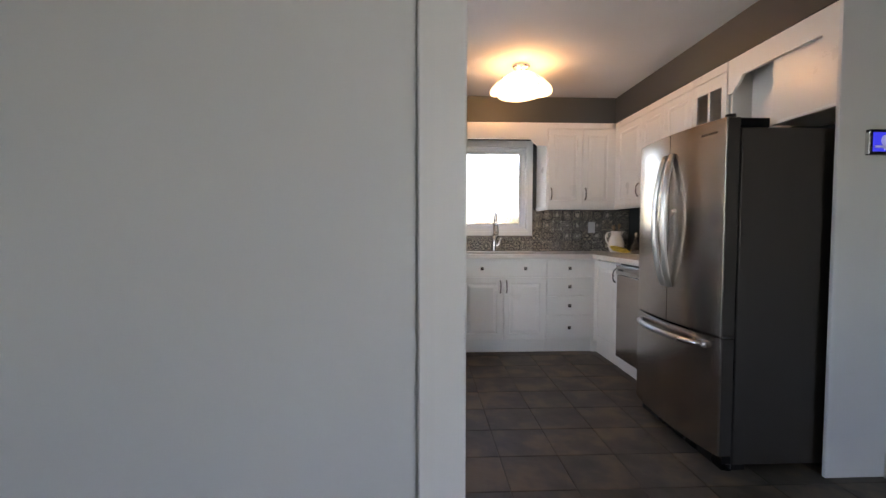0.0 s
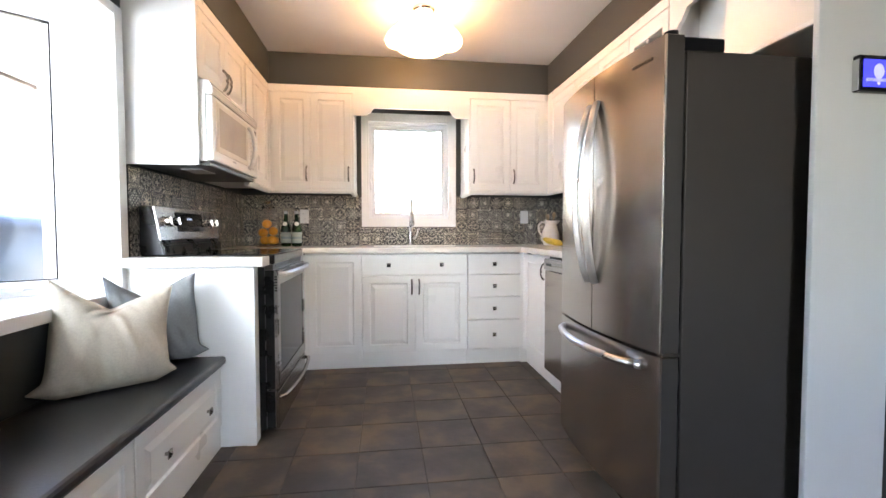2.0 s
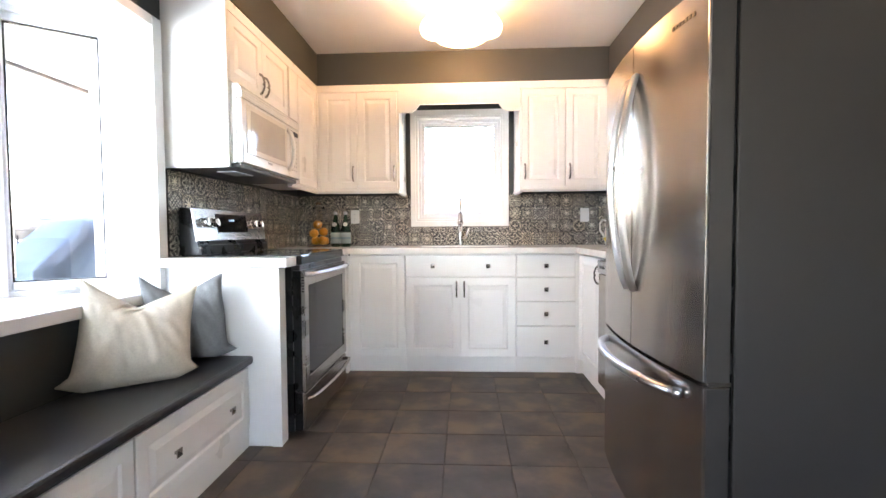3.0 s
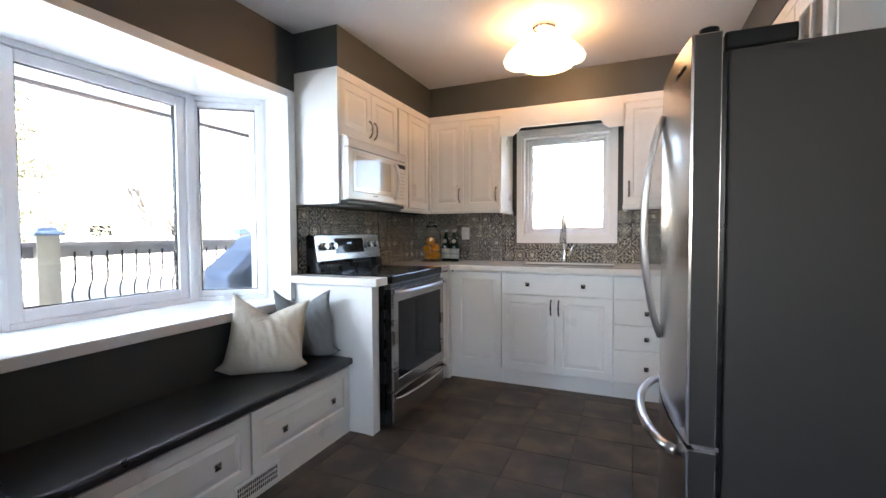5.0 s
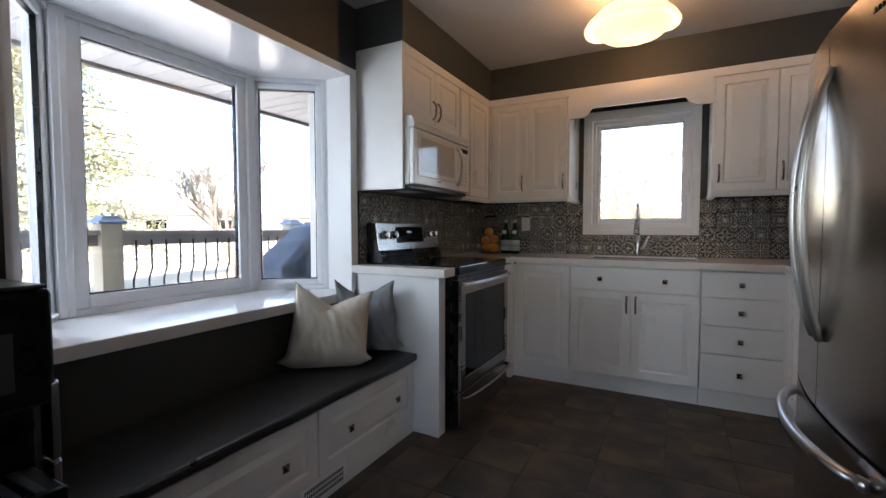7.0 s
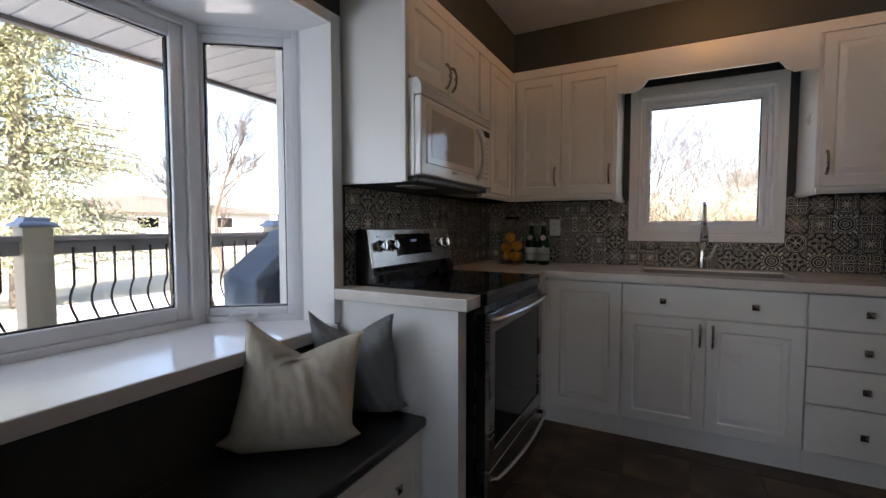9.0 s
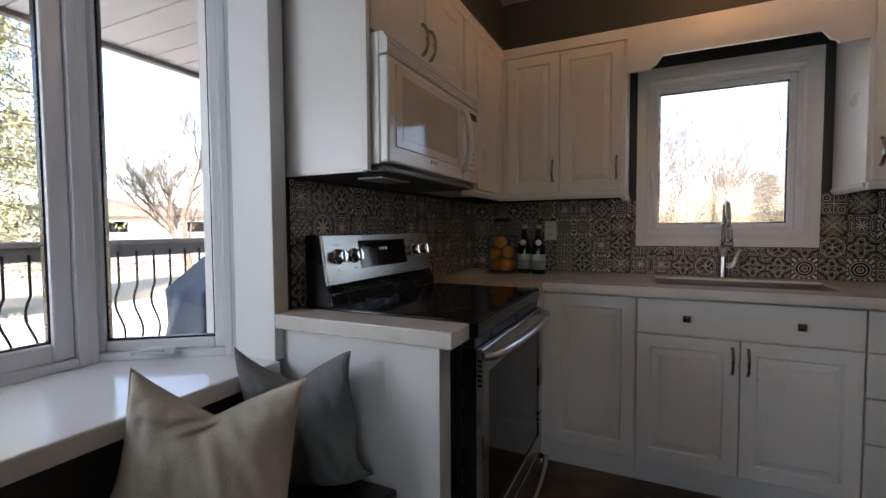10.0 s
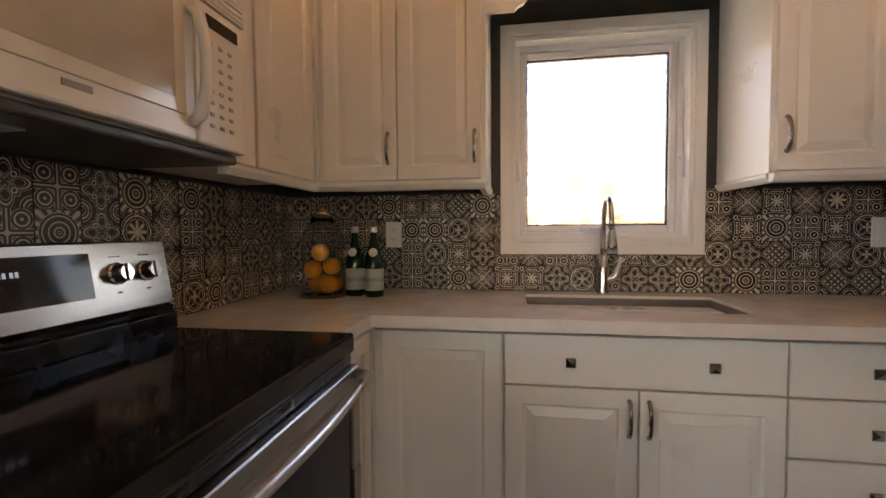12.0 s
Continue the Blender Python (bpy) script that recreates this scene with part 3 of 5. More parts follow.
FY0, FY1, FX = 2.112, 2.90, 1.437
fridge = thing("fridge", "brushed steel French-door fridge with dark grey sides", "refrigerator")
part("body", box(1.512, 2.20, 2.118, 2.894, 0.03, 1.605, 0.006), FRIDGE_SIDE, fridge, "dark grey enamelled body")
FM = (FY0 + FY1) / 2
BULGE = 0.038
for a, b_, side in ((FY0, FM - 0.003, -1), (FM + 0.003, FY1, 1)):
    d = part("door", bowed(a, b_, FX, BULGE, 0.641, 1.648, 0.062), STEEL, fridge)
    for p in d.data.polygons:
        p.use_smooth = False
    y = FM + side * 0.045
    xs = FX - BULGE
    pts, n = [], 18
    for i in range(n + 1):
        u = i / n
        bow = math.sin(math.pi * u) ** 0.75
        pts.append((xs - 0.004 - 0.052 * bow, y - side * 0.016 + side * 0.016 * bow, 0.83 + 0.71 * u))
    b = bmesh.new()
    for off in (-0.0135, 0.0, 0.0135):
        tube([(px, py + off, pz) for px, py, pz in pts], 0.0088 if off else 0.0105, 10, bm=b)
    part("handle", b, HANDLE_STEEL, d, "curved steel bar handle", smooth=True)
    edge_y = FY0 if side < 0 else FY1
    part("door_edge", box(FX + 0.004, FX + 0.060, edge_y - 0.0025, edge_y + 0.0025, 0.644, 1.645), FRIDGE_SIDE, d, "dark side face of the door")
d = part("freezer_drawer", bowed(FY0, FY1, FX, BULGE, 0.075, 0.629, 0.062, 60), STEEL, fridge)
part("drawer_edge", box(FX + 0.004, FX + 0.060, FY0 - 0.0025, FY0 + 0.0025, 0.078, 0.626), FRIDGE_SIDE, d)
pts = []
for i in range(21):
    u = i / 20
    y = 2.19 + 0.632 * u
    xf = FX - BULGE * (1 - ((y - FM) / 0.394) ** 2)
    pts.append((xf - 0.006 - 0.055 * math.sin(math.pi * u) ** 0.5, y, 0.585))
part("handle", tube(pts, 0.0145, 12), HANDLE_STEEL, d, "curved steel bar handle", smooth=True)
part("corner_trim", box(FX - 0.003, FX + 0.004, FY0 - 0.003, FY0 + 0.004, 0.645, 1.645, 0.001), CHROME, fridge, "bright polished door corner")
part("corner_trim", box(FX - 0.003, FX + 0.004, FY0 - 0.003, FY0 + 0.004, 0.08, 0.626, 0.001), CHROME, fridge, "bright polished drawer corner")
part("gasket", box(1.500, 1.511, 2.124, 2.888, 0.08, 1.60), BLACK, fridge, "black rubber door seal")
part("hinge_cover", box(1.505, 1.65, 2.125, 2.20, 1.607, 1.650, 0.006), BLACK, fridge, "dark plastic hinge cover")
part("hinge_cover", box(1.505, 1.65, 2.81, 2.885, 1.607, 1.650, 0.006), BLACK, fridge, "dark plastic hinge cover")
part("hinge_pin", lathe([(0, 0), (0.022, 0), (0.022, 0.018), (0, 0.018)], 20, (1.475, 2.145, 1.6485)), BLACK, fridge)
part("middle_hinge", box(FX + 0.012, FX + 0.07, 2.118, 2.15, 0.6295, 0.6405, 0.001), CHROME, fridge, "steel hinge plate")
part("base_grille", box(1.47, 1.58, 2.13, 2.88, 0.0, 0.07), BLACK, fridge)
part("foot", lathe([(0, 0), (0.018, 0), (0.018, 0.03), (0, 0.03)], 16, (1.50, 2.14, 0.0)), BLACK, fridge)
b = bmesh.new()
for i in range(7):
    y = 2.165 + 0.0145 * i
    xf = FX - BULGE * (1 - ((y - FM) / 0.394) ** 2)
    h = (0.011, 0.011, 0.011, 0.009, 0.011, 0.011, 0.011)[i]
    box(xf - 0.0022, xf + 0.002, y, y + 0.009, 1.585, 1.585 + h, bm=b)
part("badge", b, BLACK, fridge, "small dark raised badge marks")

# surround over the fridge
vf = [(2.80, ZS - 0.002), (2.80, 1.96), (2.76, 1.96), (2.735, 1.99), (2.715, 2.0), (2.68, 2.045), (2.17, 2.045), (2.13, 2.0), (2.11, 1.99), (2.085, 1.96), (2.067, 1.96), (2.067, ZS - 0.002)]
rc = thing("fridge_recess", "white open recess with a scalloped valance over the fridge", "cabinet", pose(0, 0, 0))
part("valance", prism(vf, "x", XF + 0.002, XF + 0.02), CAB, rc, "white scalloped valance board")
part("back_board", box(2.06, 2.074, 2.482, 2.781, 1.70, ZS - 0.003), CAB, rc)
part("set_back_front", box(1.945, 2.233, 2.068, 2.48, 1.70, ZS - 0.003, 0.002), CAB, rc)
part("lip_trim", box(1.935, 1.944, 2.068, 2.486, 1.70, 1.717, 0.002), TRIM, rc)
part("side_board", box(XF + 0.021, 2.074, 2.782, 2.80, 1.70, ZS - 0.003), CAB, rc)

# glazed wall cabinet beside the recess
g = thing("glazed_cabinet", "white wall cabinet with a small two-pane glass door", "kitchen cabinet", pose(XF, 3.148, 0, 0, 0, -90), "kitchen wall cabinets")
b = box(0, 0.016, 0.02, 0.33, 1.70, ZS - 0.002)
box(0.324, 0.34, 0.02, 0.33, 1.70, ZS - 0.002, bm=b)
box(0.016, 0.324, 0.02, 0.33, 1.70, 1.716, bm=b)
box(0.016, 0.324, 0.30, 0.33, 1.716, ZS - 0.002, bm=b)
box(0, 0.34, 0.0, 0.019, 2.11, ZS - 0.002, bm=b)
part("carcass", b, CAB, g)
b = box(0.002, 0.045, 0, 0.019, 1.70, 2.105, 0.002)
box(0.293, 0.338, 0, 0.019, 1.70, 2.105, 0.002, bm=b)
box(0.045, 0.293, 0, 0.019, 1.70, 1.745, 0.002, bm=b)
box(0.045, 0.293, 0, 0.019, 2.03, 2.105, 0.002, bm=b)
box(0.16, 0.178, 0.002, 0.017, 1.745, 2.03, 0.002, bm=b)
dd = part("door", b, CAB, g)
part("pane", box(0.046, 0.16, 0.009, 0.012, 1.746, 2.029), GLASS, dd)
part("pane", box(0.178, 0.292, 0.009, 0.012, 1.746, 2.029), GLASS, dd)

# ---- dishwasher ----
dwm = thing("dishwasher", "stainless steel dishwasher under the side counter near the fridge", "dishwasher", pose(XD - 0.008, 3.655, 0, 0, 0, -90))
part("body", box(0.0, 0.60, 0.03, 0.58, 0.1, 0.87), BLACK, dwm)
part("door", box(0.002, 0.598, -0.004, 0.028, 0.11, 0.775, 0.004), STEEL, dwm)
part("control_panel", box(0.002, 0.598, -0.012, 0.028, 0.78, 0.855, 0.006), STEEL_H, dwm)
part("vent", box(0.05, 0.13, -0.0145, -0.011, 0.81, 0.825), BLACK, dwm)
part("kick_plate", box(0.0, 0.60, 0.04, 0.055, 0, 0.10), CAB, dwm)

# ---- range, facing +x; built facing -y with its width towards the sink ----
rg = thing("range", "stainless steel electric range with a black glass cooktop", "stove", pose(0.0, 3.113, 0, 0, 0, 90))
RW = 0.748
part("body", box(0.0, RW, 0.030, 0.60, 0.03, 0.89), BLACK, rg, "black enamel sides")
b = box(0.0, RW, -0.020, 0.60, 0.872, 0.9225, 0.007)
part("cooktop", b, BLACK_GLASS, rg, "glossy black ceramic glass cooktop")
for bx, by, br in ((0.20, 0.16, 0.115), (0.55, 0.16, 0.095), (0.20, 0.42, 0.08), (0.55, 0.42, 0.10)):
    for q in (1.0, 0.62):
        part("burner_ring", lathe([(br * q, 0), (br * q, 0.0004), (br * q - 0.0018, 0.0004), (br * q - 0.0018, 0)], 48, (bx, by, 0.9226)), mat("burner_print", (0.010, 0.010, 0.010), 0.2) if (bx, q) == (0.20, 1.0) and by < 0.2 else bpy.data.materials["burner_print"], rg)
part("vent_trim", box(0.004, RW - 0.004, -0.012, 0.029, 0.8435, 0.8705, 0.003), DARK_STEEL, rg, "slotted steel vent strip")
for k in range(5):
    for q in range(3):
        part("vent_slot", box(0.05 + 0.132 * k, 0.165 + 0.132 * k, -0.0135, -0.010, 0.8475 + 0.0068 * q, 0.8515 + 0.0068 * q), BLACK, rg)
# oven door with its window
DX, dz0, dz1 = 0.006, 0.235, 0.842
wx0, wx1, wz0, wz1 = 0.058, RW - 0.055, 0.30, 0.765
b = bmesh.new()
rings = []
for x0, x1, z0, z1, y in ((wx0, wx1, wz0, wz1, 0.028), (DX, RW - DX, dz0, dz1, 0.028), (DX, RW - DX, dz0, dz1, -0.031), (DX + 0.003, RW - DX - 0.003, dz0 + 0.003, dz1 - 0.003, -0.034), (wx0 - 0.003, wx1 + 0.003, wz0 - 0.003, wz1 + 0.003, -0.034), (wx0, wx1, wz0, wz1, -0.031)):
    rings.append([b.verts.new(c) for c in ((x0, min(y, -0.014), z0), (x1, min(y, -0.014), z0), (x1, min(y, -0.014), z1), (x0, min(y, -0.014), z1))])
for p, q in zip(rings, rings[1:] + rings[:1]):
    for i in range(4):
        b.faces.new((p[i], p[(i + 1) % 4], q[(i + 1) % 4], q[i]))
d = part("oven_door", b, STEEL_H, rg)
part("core", box(DX + 0.001, RW - DX - 0.001, -0.0135, 0.028, dz0 + 0.001, dz1 - 0.001), BLACK, d, "black enamelled inner door")
part("oven_window", box(wx0 - 0.001, wx1 + 0.001, -0.028, -0.0138, wz0 - 0.001, wz1 + 0.001), BLACK_GLASS, d, "dark glass oven window")
b = bmesh.new()
for k in range(6):
    box(DX - 0.0018, DX + 0.001, -0.030, -0.018, 0.735 + 0.014 * k, 0.741 + 0.014 * k, bm=b)
part("side_vent", b, BLACK, d)


def bow_handle(z, x0, x1, y0, out, r=0.0125, sag=0.0):
    pts = []
    for i in range(21):
        u = i / 20
        pts.append((x0 + (x1 - x0) * u, y0 - out * (0.55 + 0.45 * math.sin(math.pi * u)) if 0 < i < 20 else y0, z + sag * math.sin(math.pi * u)))
    pts[1] = (x0 + 0.006, y0 - out * 0.5, z)
    pts[-2] = (x1 - 0.006, y0 - out * 0.5, z)
    return tube(pts, r, 10)


part("handle", bow_handle(0.822, 0.02, RW - 0.02, -0.034, 0.052), HANDLE_STEEL, d, "bowed steel oven handle", smooth=True)
d = part("drawer", box(DX, RW - DX, -0.032, -0.012, 0.035, 0.225, 0.004), STEEL_H, rg)
part("core", box(DX + 0.001, RW - DX - 0.001, -0.0115, 0.028, 0.036, 0.224), BLACK, d)
part("handle", bow_handle(0.195, 0.02, RW - 0.02, -0.032, 0.05, 0.011, 0.0), STEEL, d, "bowed steel drawer handle", smooth=True)
# backguard
cheek = [(0.50, 0.923), (0.60, 0.923), (0.60, 1.158), (0.575, 1.163), (0.548, 1.158), (0.518, 0.995), (0.505, 0.98)]
bg = part("backguard", prism(cheek, "x", 0.002, RW - 0.002), BLACK, rg, "black backguard housing")
part("ledge", prism([(0.488, 0.9235), (0.4995, 0.9235), (0.5035, 0.972), (0.497, 0.972), (0.491, 0.966)], "x", 0.004, RW - 0.004, 0.002), BLACK, bg, "black ledge behind the cooktop")
tilt = Matrix.Translation((0, 0.512, 0.990)) @ Matrix.Rotation(radians(-9.5), 4, "X")
b = box(0.0, RW, -0.010, 0.002, 0.0, 0.172, 0.003)
b.transform(tilt)
part("control_panel", b, STEEL_H, bg, "brushed steel control panel")
b = box(0.195, 0.525, -0.0125, -0.009, 0.045, 0.148, 0.001)
b.transform(tilt)
part("display", b, BLACK_GLASS, bg, "black glass clock display")
b = bmesh.new()
for x0, w_ in ((0.325, 0.006), (0.340, 0.006), (0.349, 0.006), (0.362, 0.006), (0.371, 0.006)):
    box(x0, x0 + w_, -0.0135, -0.0122, 0.108, 0.119, bm=b)
b.transform(tilt)
part("clock_digits", b, glow("clock_glow", (0.25, 0.55, 1.0), 0.035), bg, "dim blue clock digits")
for kx in (0.067, 0.160, 0.590, 0.675):
    b = lathe([(0, 0), (0.027, 0), (0.027, 0.004), (0.022, 0.006), (0.021, 0.028), (0.018, 0.031), (0, 0.031)], 28)
    box(-0.0045, 0.0045, -0.021, 0.021, 0.027, 0.036, 0.002, bm=b)
    b.transform(tilt @ Matrix.Translation((kx, -0.0105, 0.095)) @ Matrix.Rotation(radians(90), 4, "X"))
    part("knob", b, CHROME, bg, "round chrome control knob")
    for q in (-1, 0, 1):
        b = box(kx + q * 0.012 - 0.003, kx + q * 0.012 + 0.003, -0.0112, -0.0098, 0.135, 0.138)
        b.transform(tilt)
        part("marking", b, BLACK, bg)
    b = box(kx - 0.006, kx + 0.006, -0.0112, -0.0098, 0.048, 0.051)
    b.transform(tilt)
    part("marking", b, BLACK, bg)

# ---- microwave over the range ----
WHITE_PLASTIC = mat("white_plastic", (0.76, 0.75, 0.72), 0.22, vary=0.01, scale=5)
MW_GLASS = mat("pale_grey_door_glass", (0.72, 0.68, 0.61), 0.08, vary=0.03, scale=4)
mw = thing("microwave", "white over-the-range microwave with a grey glass window", "microwave", pose(-0.245, 3.081, 0, 0, 0, 90))
MW = 0.742
part("body", box(0, MW, 0.032, 0.36, 1.375, 1.760, 0.003), WHITE_PLASTIC, mw)
part("underside", box(0.01, MW - 0.01, 0.02, 0.36, 1.352, 1.374, 0.006), mat("grey_underside", (0.05, 0.05, 0.05), 0.4), mw, "dark grey vented underside")
part("task_light", box(0.12, 0.30, 0.10, 0.20, 1.348, 1.353), mat("frosted_lens", (0.5, 0.5, 0.5), 0.4), mw)
dm = part("door", box(0, 0.565, 0.0, 0.031, 1.378, 1.690, 0.007), WHITE_PLASTIC, mw)
part("window", box(0.042, 0.530, -0.0035, 0.004, 1.428, 1.672, 0.002), MW_GLASS, dm, "smoky grey door glass")
part("window_mesh", box(0.078, 0.500, -0.0042, -0.0036, 1.456, 1.648), mat("grey_mesh", (0.50, 0.46, 0.40), 0.06), dm)
pts = [(0.548, -0.001, 1.415), (0.548, -0.022, 1.43), (0.548, -0.036, 1.48), (0.548, -0.040, 1.535), (0.548, -0.036, 1.59), (0.548, -0.022, 1.64), (0.548, -0.001, 1.655)]
part("handle", tube(pts, [0.012, 0.013, 0.013, 0.013, 0.013, 0.013, 0.012], 10), WHITE_PLASTIC, dm, "white arched handle", smooth=True)
part("badge", box(0.275, 0.325, -0.0015, 0.001, 1.408, 1.419), mat("grey_badge", (0.30, 0.29, 0.28), 0.35), dm)
cp = part("control_panel", box(0.568, MW, 0.0, 0.031, 1.378, 1.690, 0.007), WHITE_PLASTIC, mw)
part("display", box(0.60, 0.71, -0.002, 0.002, 1.640, 1.668), BLACK_GLASS, cp)
for r_ in range(8):
    for c_ in range(3):
        part("button", box(0.606 + 0.034 * c_, 0.620 + 0.034 * c_, -0.0022, 0.001, 1.420 + 0.026 * r_, 1.428 + 0.026 * r_, 0.0008), bpy.data.materials.get("grey_print") or mat("grey_print", (0.40, 0.39, 0.37), 0.4), cp)
vt = part("vent_grille", prism([(0.0, 1.694), (0.03, 1.694), (0.03, 1.758), (0.018, 1.758), (0.004, 1.738), (0.0, 1.72)], "x", 0.0, MW), WHITE_PLASTIC, mw, "stepped white vent grille")
for q in range(3):
    part("louvre", box(0.01, MW - 0.01, -0.004, 0.004, 1.700 + 0.013 * q, 1.707 + 0.013 * q, 0.001), WHITE_PLASTIC, vt)

# ---- ceiling light ----
SHADE = bpy.data.materials.new("alabaster_glass_shade")
SHADE.use_nodes = True
n_, l_n = SHADE.node_tree.nodes, SHADE.node_tree.links
p_ = n_["Principled BSDF"]
nz = n_.new("ShaderNodeTexNoise")
nz.inputs["Scale"].default_value, nz.inputs["Detail"].default_value = 9, 6
rp = n_.new("ShaderNodeValToRGB")
rp.color_ramp.elements[0].color, rp.color_ramp.elements[1].color = (1.0, 0.48, 0.18, 1), (1.0, 0.66, 0.34, 1)
tcn = n_.new("ShaderNodeTexCoord")
l_n.new(tcn.outputs["Object"], nz.inputs["Vector"])
l_n.new(nz.outputs[0], rp.inputs[0])
p_.inputs["Base Color"].default_value = (0.66, 0.60, 0.50, 1)
p_.inputs["Roughness"].default_value = 0.25
l_n.new(rp.outputs[0], p_.inputs["Emission Color"])
p_.inputs["Emission Strength"].default_value = 0.34
LX, LY = 0.815, 3.575
DZ = 0.026
cl = thing("ceiling_light", "scalloped alabaster glass ceiling light with a satin nickel base", "ceiling light", pose(LX, LY, 0))
part("canopy", lathe([(0, ZC), (0.068, ZC), (0.068, ZC - 0.014), (0.060, ZC - 0.026), (0.03, ZC - 0.030), (0, ZC - 0.030)], 36), CHROME, cl, "satin nickel ceiling plate", smooth=False)
part("stem", lathe([(0, ZC - 0.031), (0.012, ZC - 0.031), (0.012, 2.20), (0, 2.20)], 16), CHROME, cl, smooth=True)


def lobed(prof, steps=96, depth=0.055):
    b = bmesh.new()
    rings = []
    for r, z, q in prof:
        ring = []
        for i in range(steps):
            a = 2 * math.pi * i / steps + 0.35
            notch = abs(math.cos(2 * a)) ** 0.35
            ring.append(b.verts.new((r * (1 - depth * q * (1 - notch)) * math.cos(a), r * (1 - depth * q * (1 - notch)) * math.sin(a), z + (DZ * (2.36 - z) / 0.2) + 0.016 * q * (1 - notch))))
        rings.append(ring)
    for p, q in zip(rings, rings[1:]):
        for i in range(steps):
            b.faces.new((p[i], p[(i + 1) % steps], q[(i + 1) % steps], q[i]))
    return b, rings


b, _ = lobed([(0.055, 2.345, 0), (0.085, 2.335, 0.1), (0.135, 2.300, 0.2), (0.190, 2.250, 0.5), (0.228, 2.205, 1), (0.240, 2.180, 1.6), (0.236, 2.166, 1.6), (0.232, 2.166, 1.6), (0.236, 2.182, 1.6), (0.223, 2.205, 1), (0.185, 2.245, 0.5), (0.13, 2.293, 0.2), (0.082, 2.328, 0.1), (0.052, 2.338, 0)])
part("shade", b, SHADE, cl, "flared alabaster glass shade", smooth=True)
b = lathe([(0, 2.120), (0.05, 2.122), (0.10, 2.130), (0.15, 2.146), (0.19, 2.166), (0.212, 2.185), (0.206, 2.190), (0.185, 2.172), (0.148, 2.152), (0.10, 2.137), (0.05, 2.129), (0, 2.127)], 48, (0, 0, DZ))
part("bowl", b, SHADE, cl, "lower glass bowl", smooth=True)
for k in range(4):
    a = math.pi / 4 + k * math.pi / 2 - 0.35
    pts = [(r * math.cos(a + w_), r * math.sin(a + w_), z + DZ) for r, w_, z in ((0.17, 0.0, 2.262), (0.20, 0.03, 2.232), (0.222, 0.06, 2.200), (0.226, 0.0, 2.178), (0.236, -0.10, 2.166))]
    part("clip", tube(pts, 0.0022, 6), BLACK, cl, "thin dark wire clip", smooth=True)

# ---- faucet ----
fa = thing("faucet", "chrome pull-down kitchen faucet with a single side lever", "faucet", pose(0.795, 4.69, 0.915))
part("base", lathe([(0, 0), (0.024, 0), (0.024, 0.006), (0.022, 0.012), (0.0205, 0.10), (0.018, 0.17), (0, 0.17)], 28), CHROME, fa, smooth=True)
pts = [(0, 0, 0.17)] + [(0, -0.075 + 0.075 * math.cos(a), 0.295 + 0.10 * math.sin(a)) for a in [math.pi * i / 14 for i in range(15)]] + [(0, -0.152, 0.27)]
part("spout", tube(pts, 0.0115, 12), CHROME, fa, smooth=True)
part("spray_head", tube([(0, -0.152, 0.272), (0, -0.155, 0.25), (0, -0.160, 0.205), (0, -0.163, 0.175)], [0.0135, 0.017, 0.021, 0.022], 14), CHROME, fa, smooth=True)
part("nozzle", tube([(0, -0.163, 0.175), (0, -0.1635, 0.170)], 0.019, 14), BLACK, fa)
part("lever", tube([(0.010, 0, 0.060), (0.036, 0, 0.066), (0.050, -0.002, 0.082), (0.062, -0.006, 0.118), (0.078, -0.012, 0.150)], [0.017, 0.019, 0.016, 0.012, 0.012], 12), CHROME, fa, smooth=True)

# ---- things on the worktop ----
CORK = mat("cork", (0.42, 0.28, 0.16), 0.85, vary=0.15, scale=60)
ORANGE = mat("orange_peel", (0.85, 0.36, 0.03), 0.42, vary=0.06, scale=30, bump=0.6, bump_scale=260)
JX, JY = -0.353, 4.50
jar = thing("glass_jar", "tall lidded glass jar half filled with oranges", "jar", pose(JX, JY, 0.915))
part("vessel", lathe([(0, 0.012), (0.076, 0.012), (0.082, 0.02), (0.083, 0.225), (0.076, 0.262), (0.058, 0.292), (0.045, 0.308), (0.0435, 0.308), (0.0565, 0.290), (0.074, 0.260), (0.081, 0.225), (0.080, 0.022), (0.075, 0.014), (0, 0.014)], 40), JAR_GLASS, jar, "clear glass cylinder", smooth=True)
part("lid", lathe([(0.047, 0.309), (0.046, 0.320), (0.030, 0.342), (0.016, 0.358), (0.012, 0.378), (0.017, 0.392), (0.015, 0.404), (0, 0.408), (0, 0.405), (0.013, 0.402), (0.015, 0.392), (0.010, 0.378), (0.014, 0.357), (0.028, 0.341), (0.0445, 0.319), (0.0455, 0.309)], 32), JAR_GLASS, jar, "domed glass lid with a knob", smooth=True)
part("coaster", lathe([(0, 0), (0.096, 0), (0.098, 0.005), (0.094, 0.010), (0, 0.010)], 40), mat("dark_wood_coaster", (0.10, 0.06, 0.035), 0.5), jar, "dark wooden coaster")
for ox, oy, oz, orr in ((-0.035, 0.022, 0.052, 0.037), (0.034, -0.026, 0.052, 0.038), (0.036, 0.042, 0.050, 0.034), (-0.038, -0.014, 0.112, 0.037), (0.034, 0.010, 0.124, 0.036), (-0.012, 0.002, 0.182, 0.037)):
    b = bmesh.new()
    bmesh.ops.create_uvsphere(b, u_segments=20, v_segments=14, radius=orr)
    for v in b.verts:
        v.co.z *= 0.95
        v.co += Vector((ox, oy, oz))
    o = tagged(part("orange", b, ORANGE, None, "ripe bright orange inside the glass jar", smooth=True), category="orange", group="oranges in the jar")
    o.location = (JX, JY, 0.915)
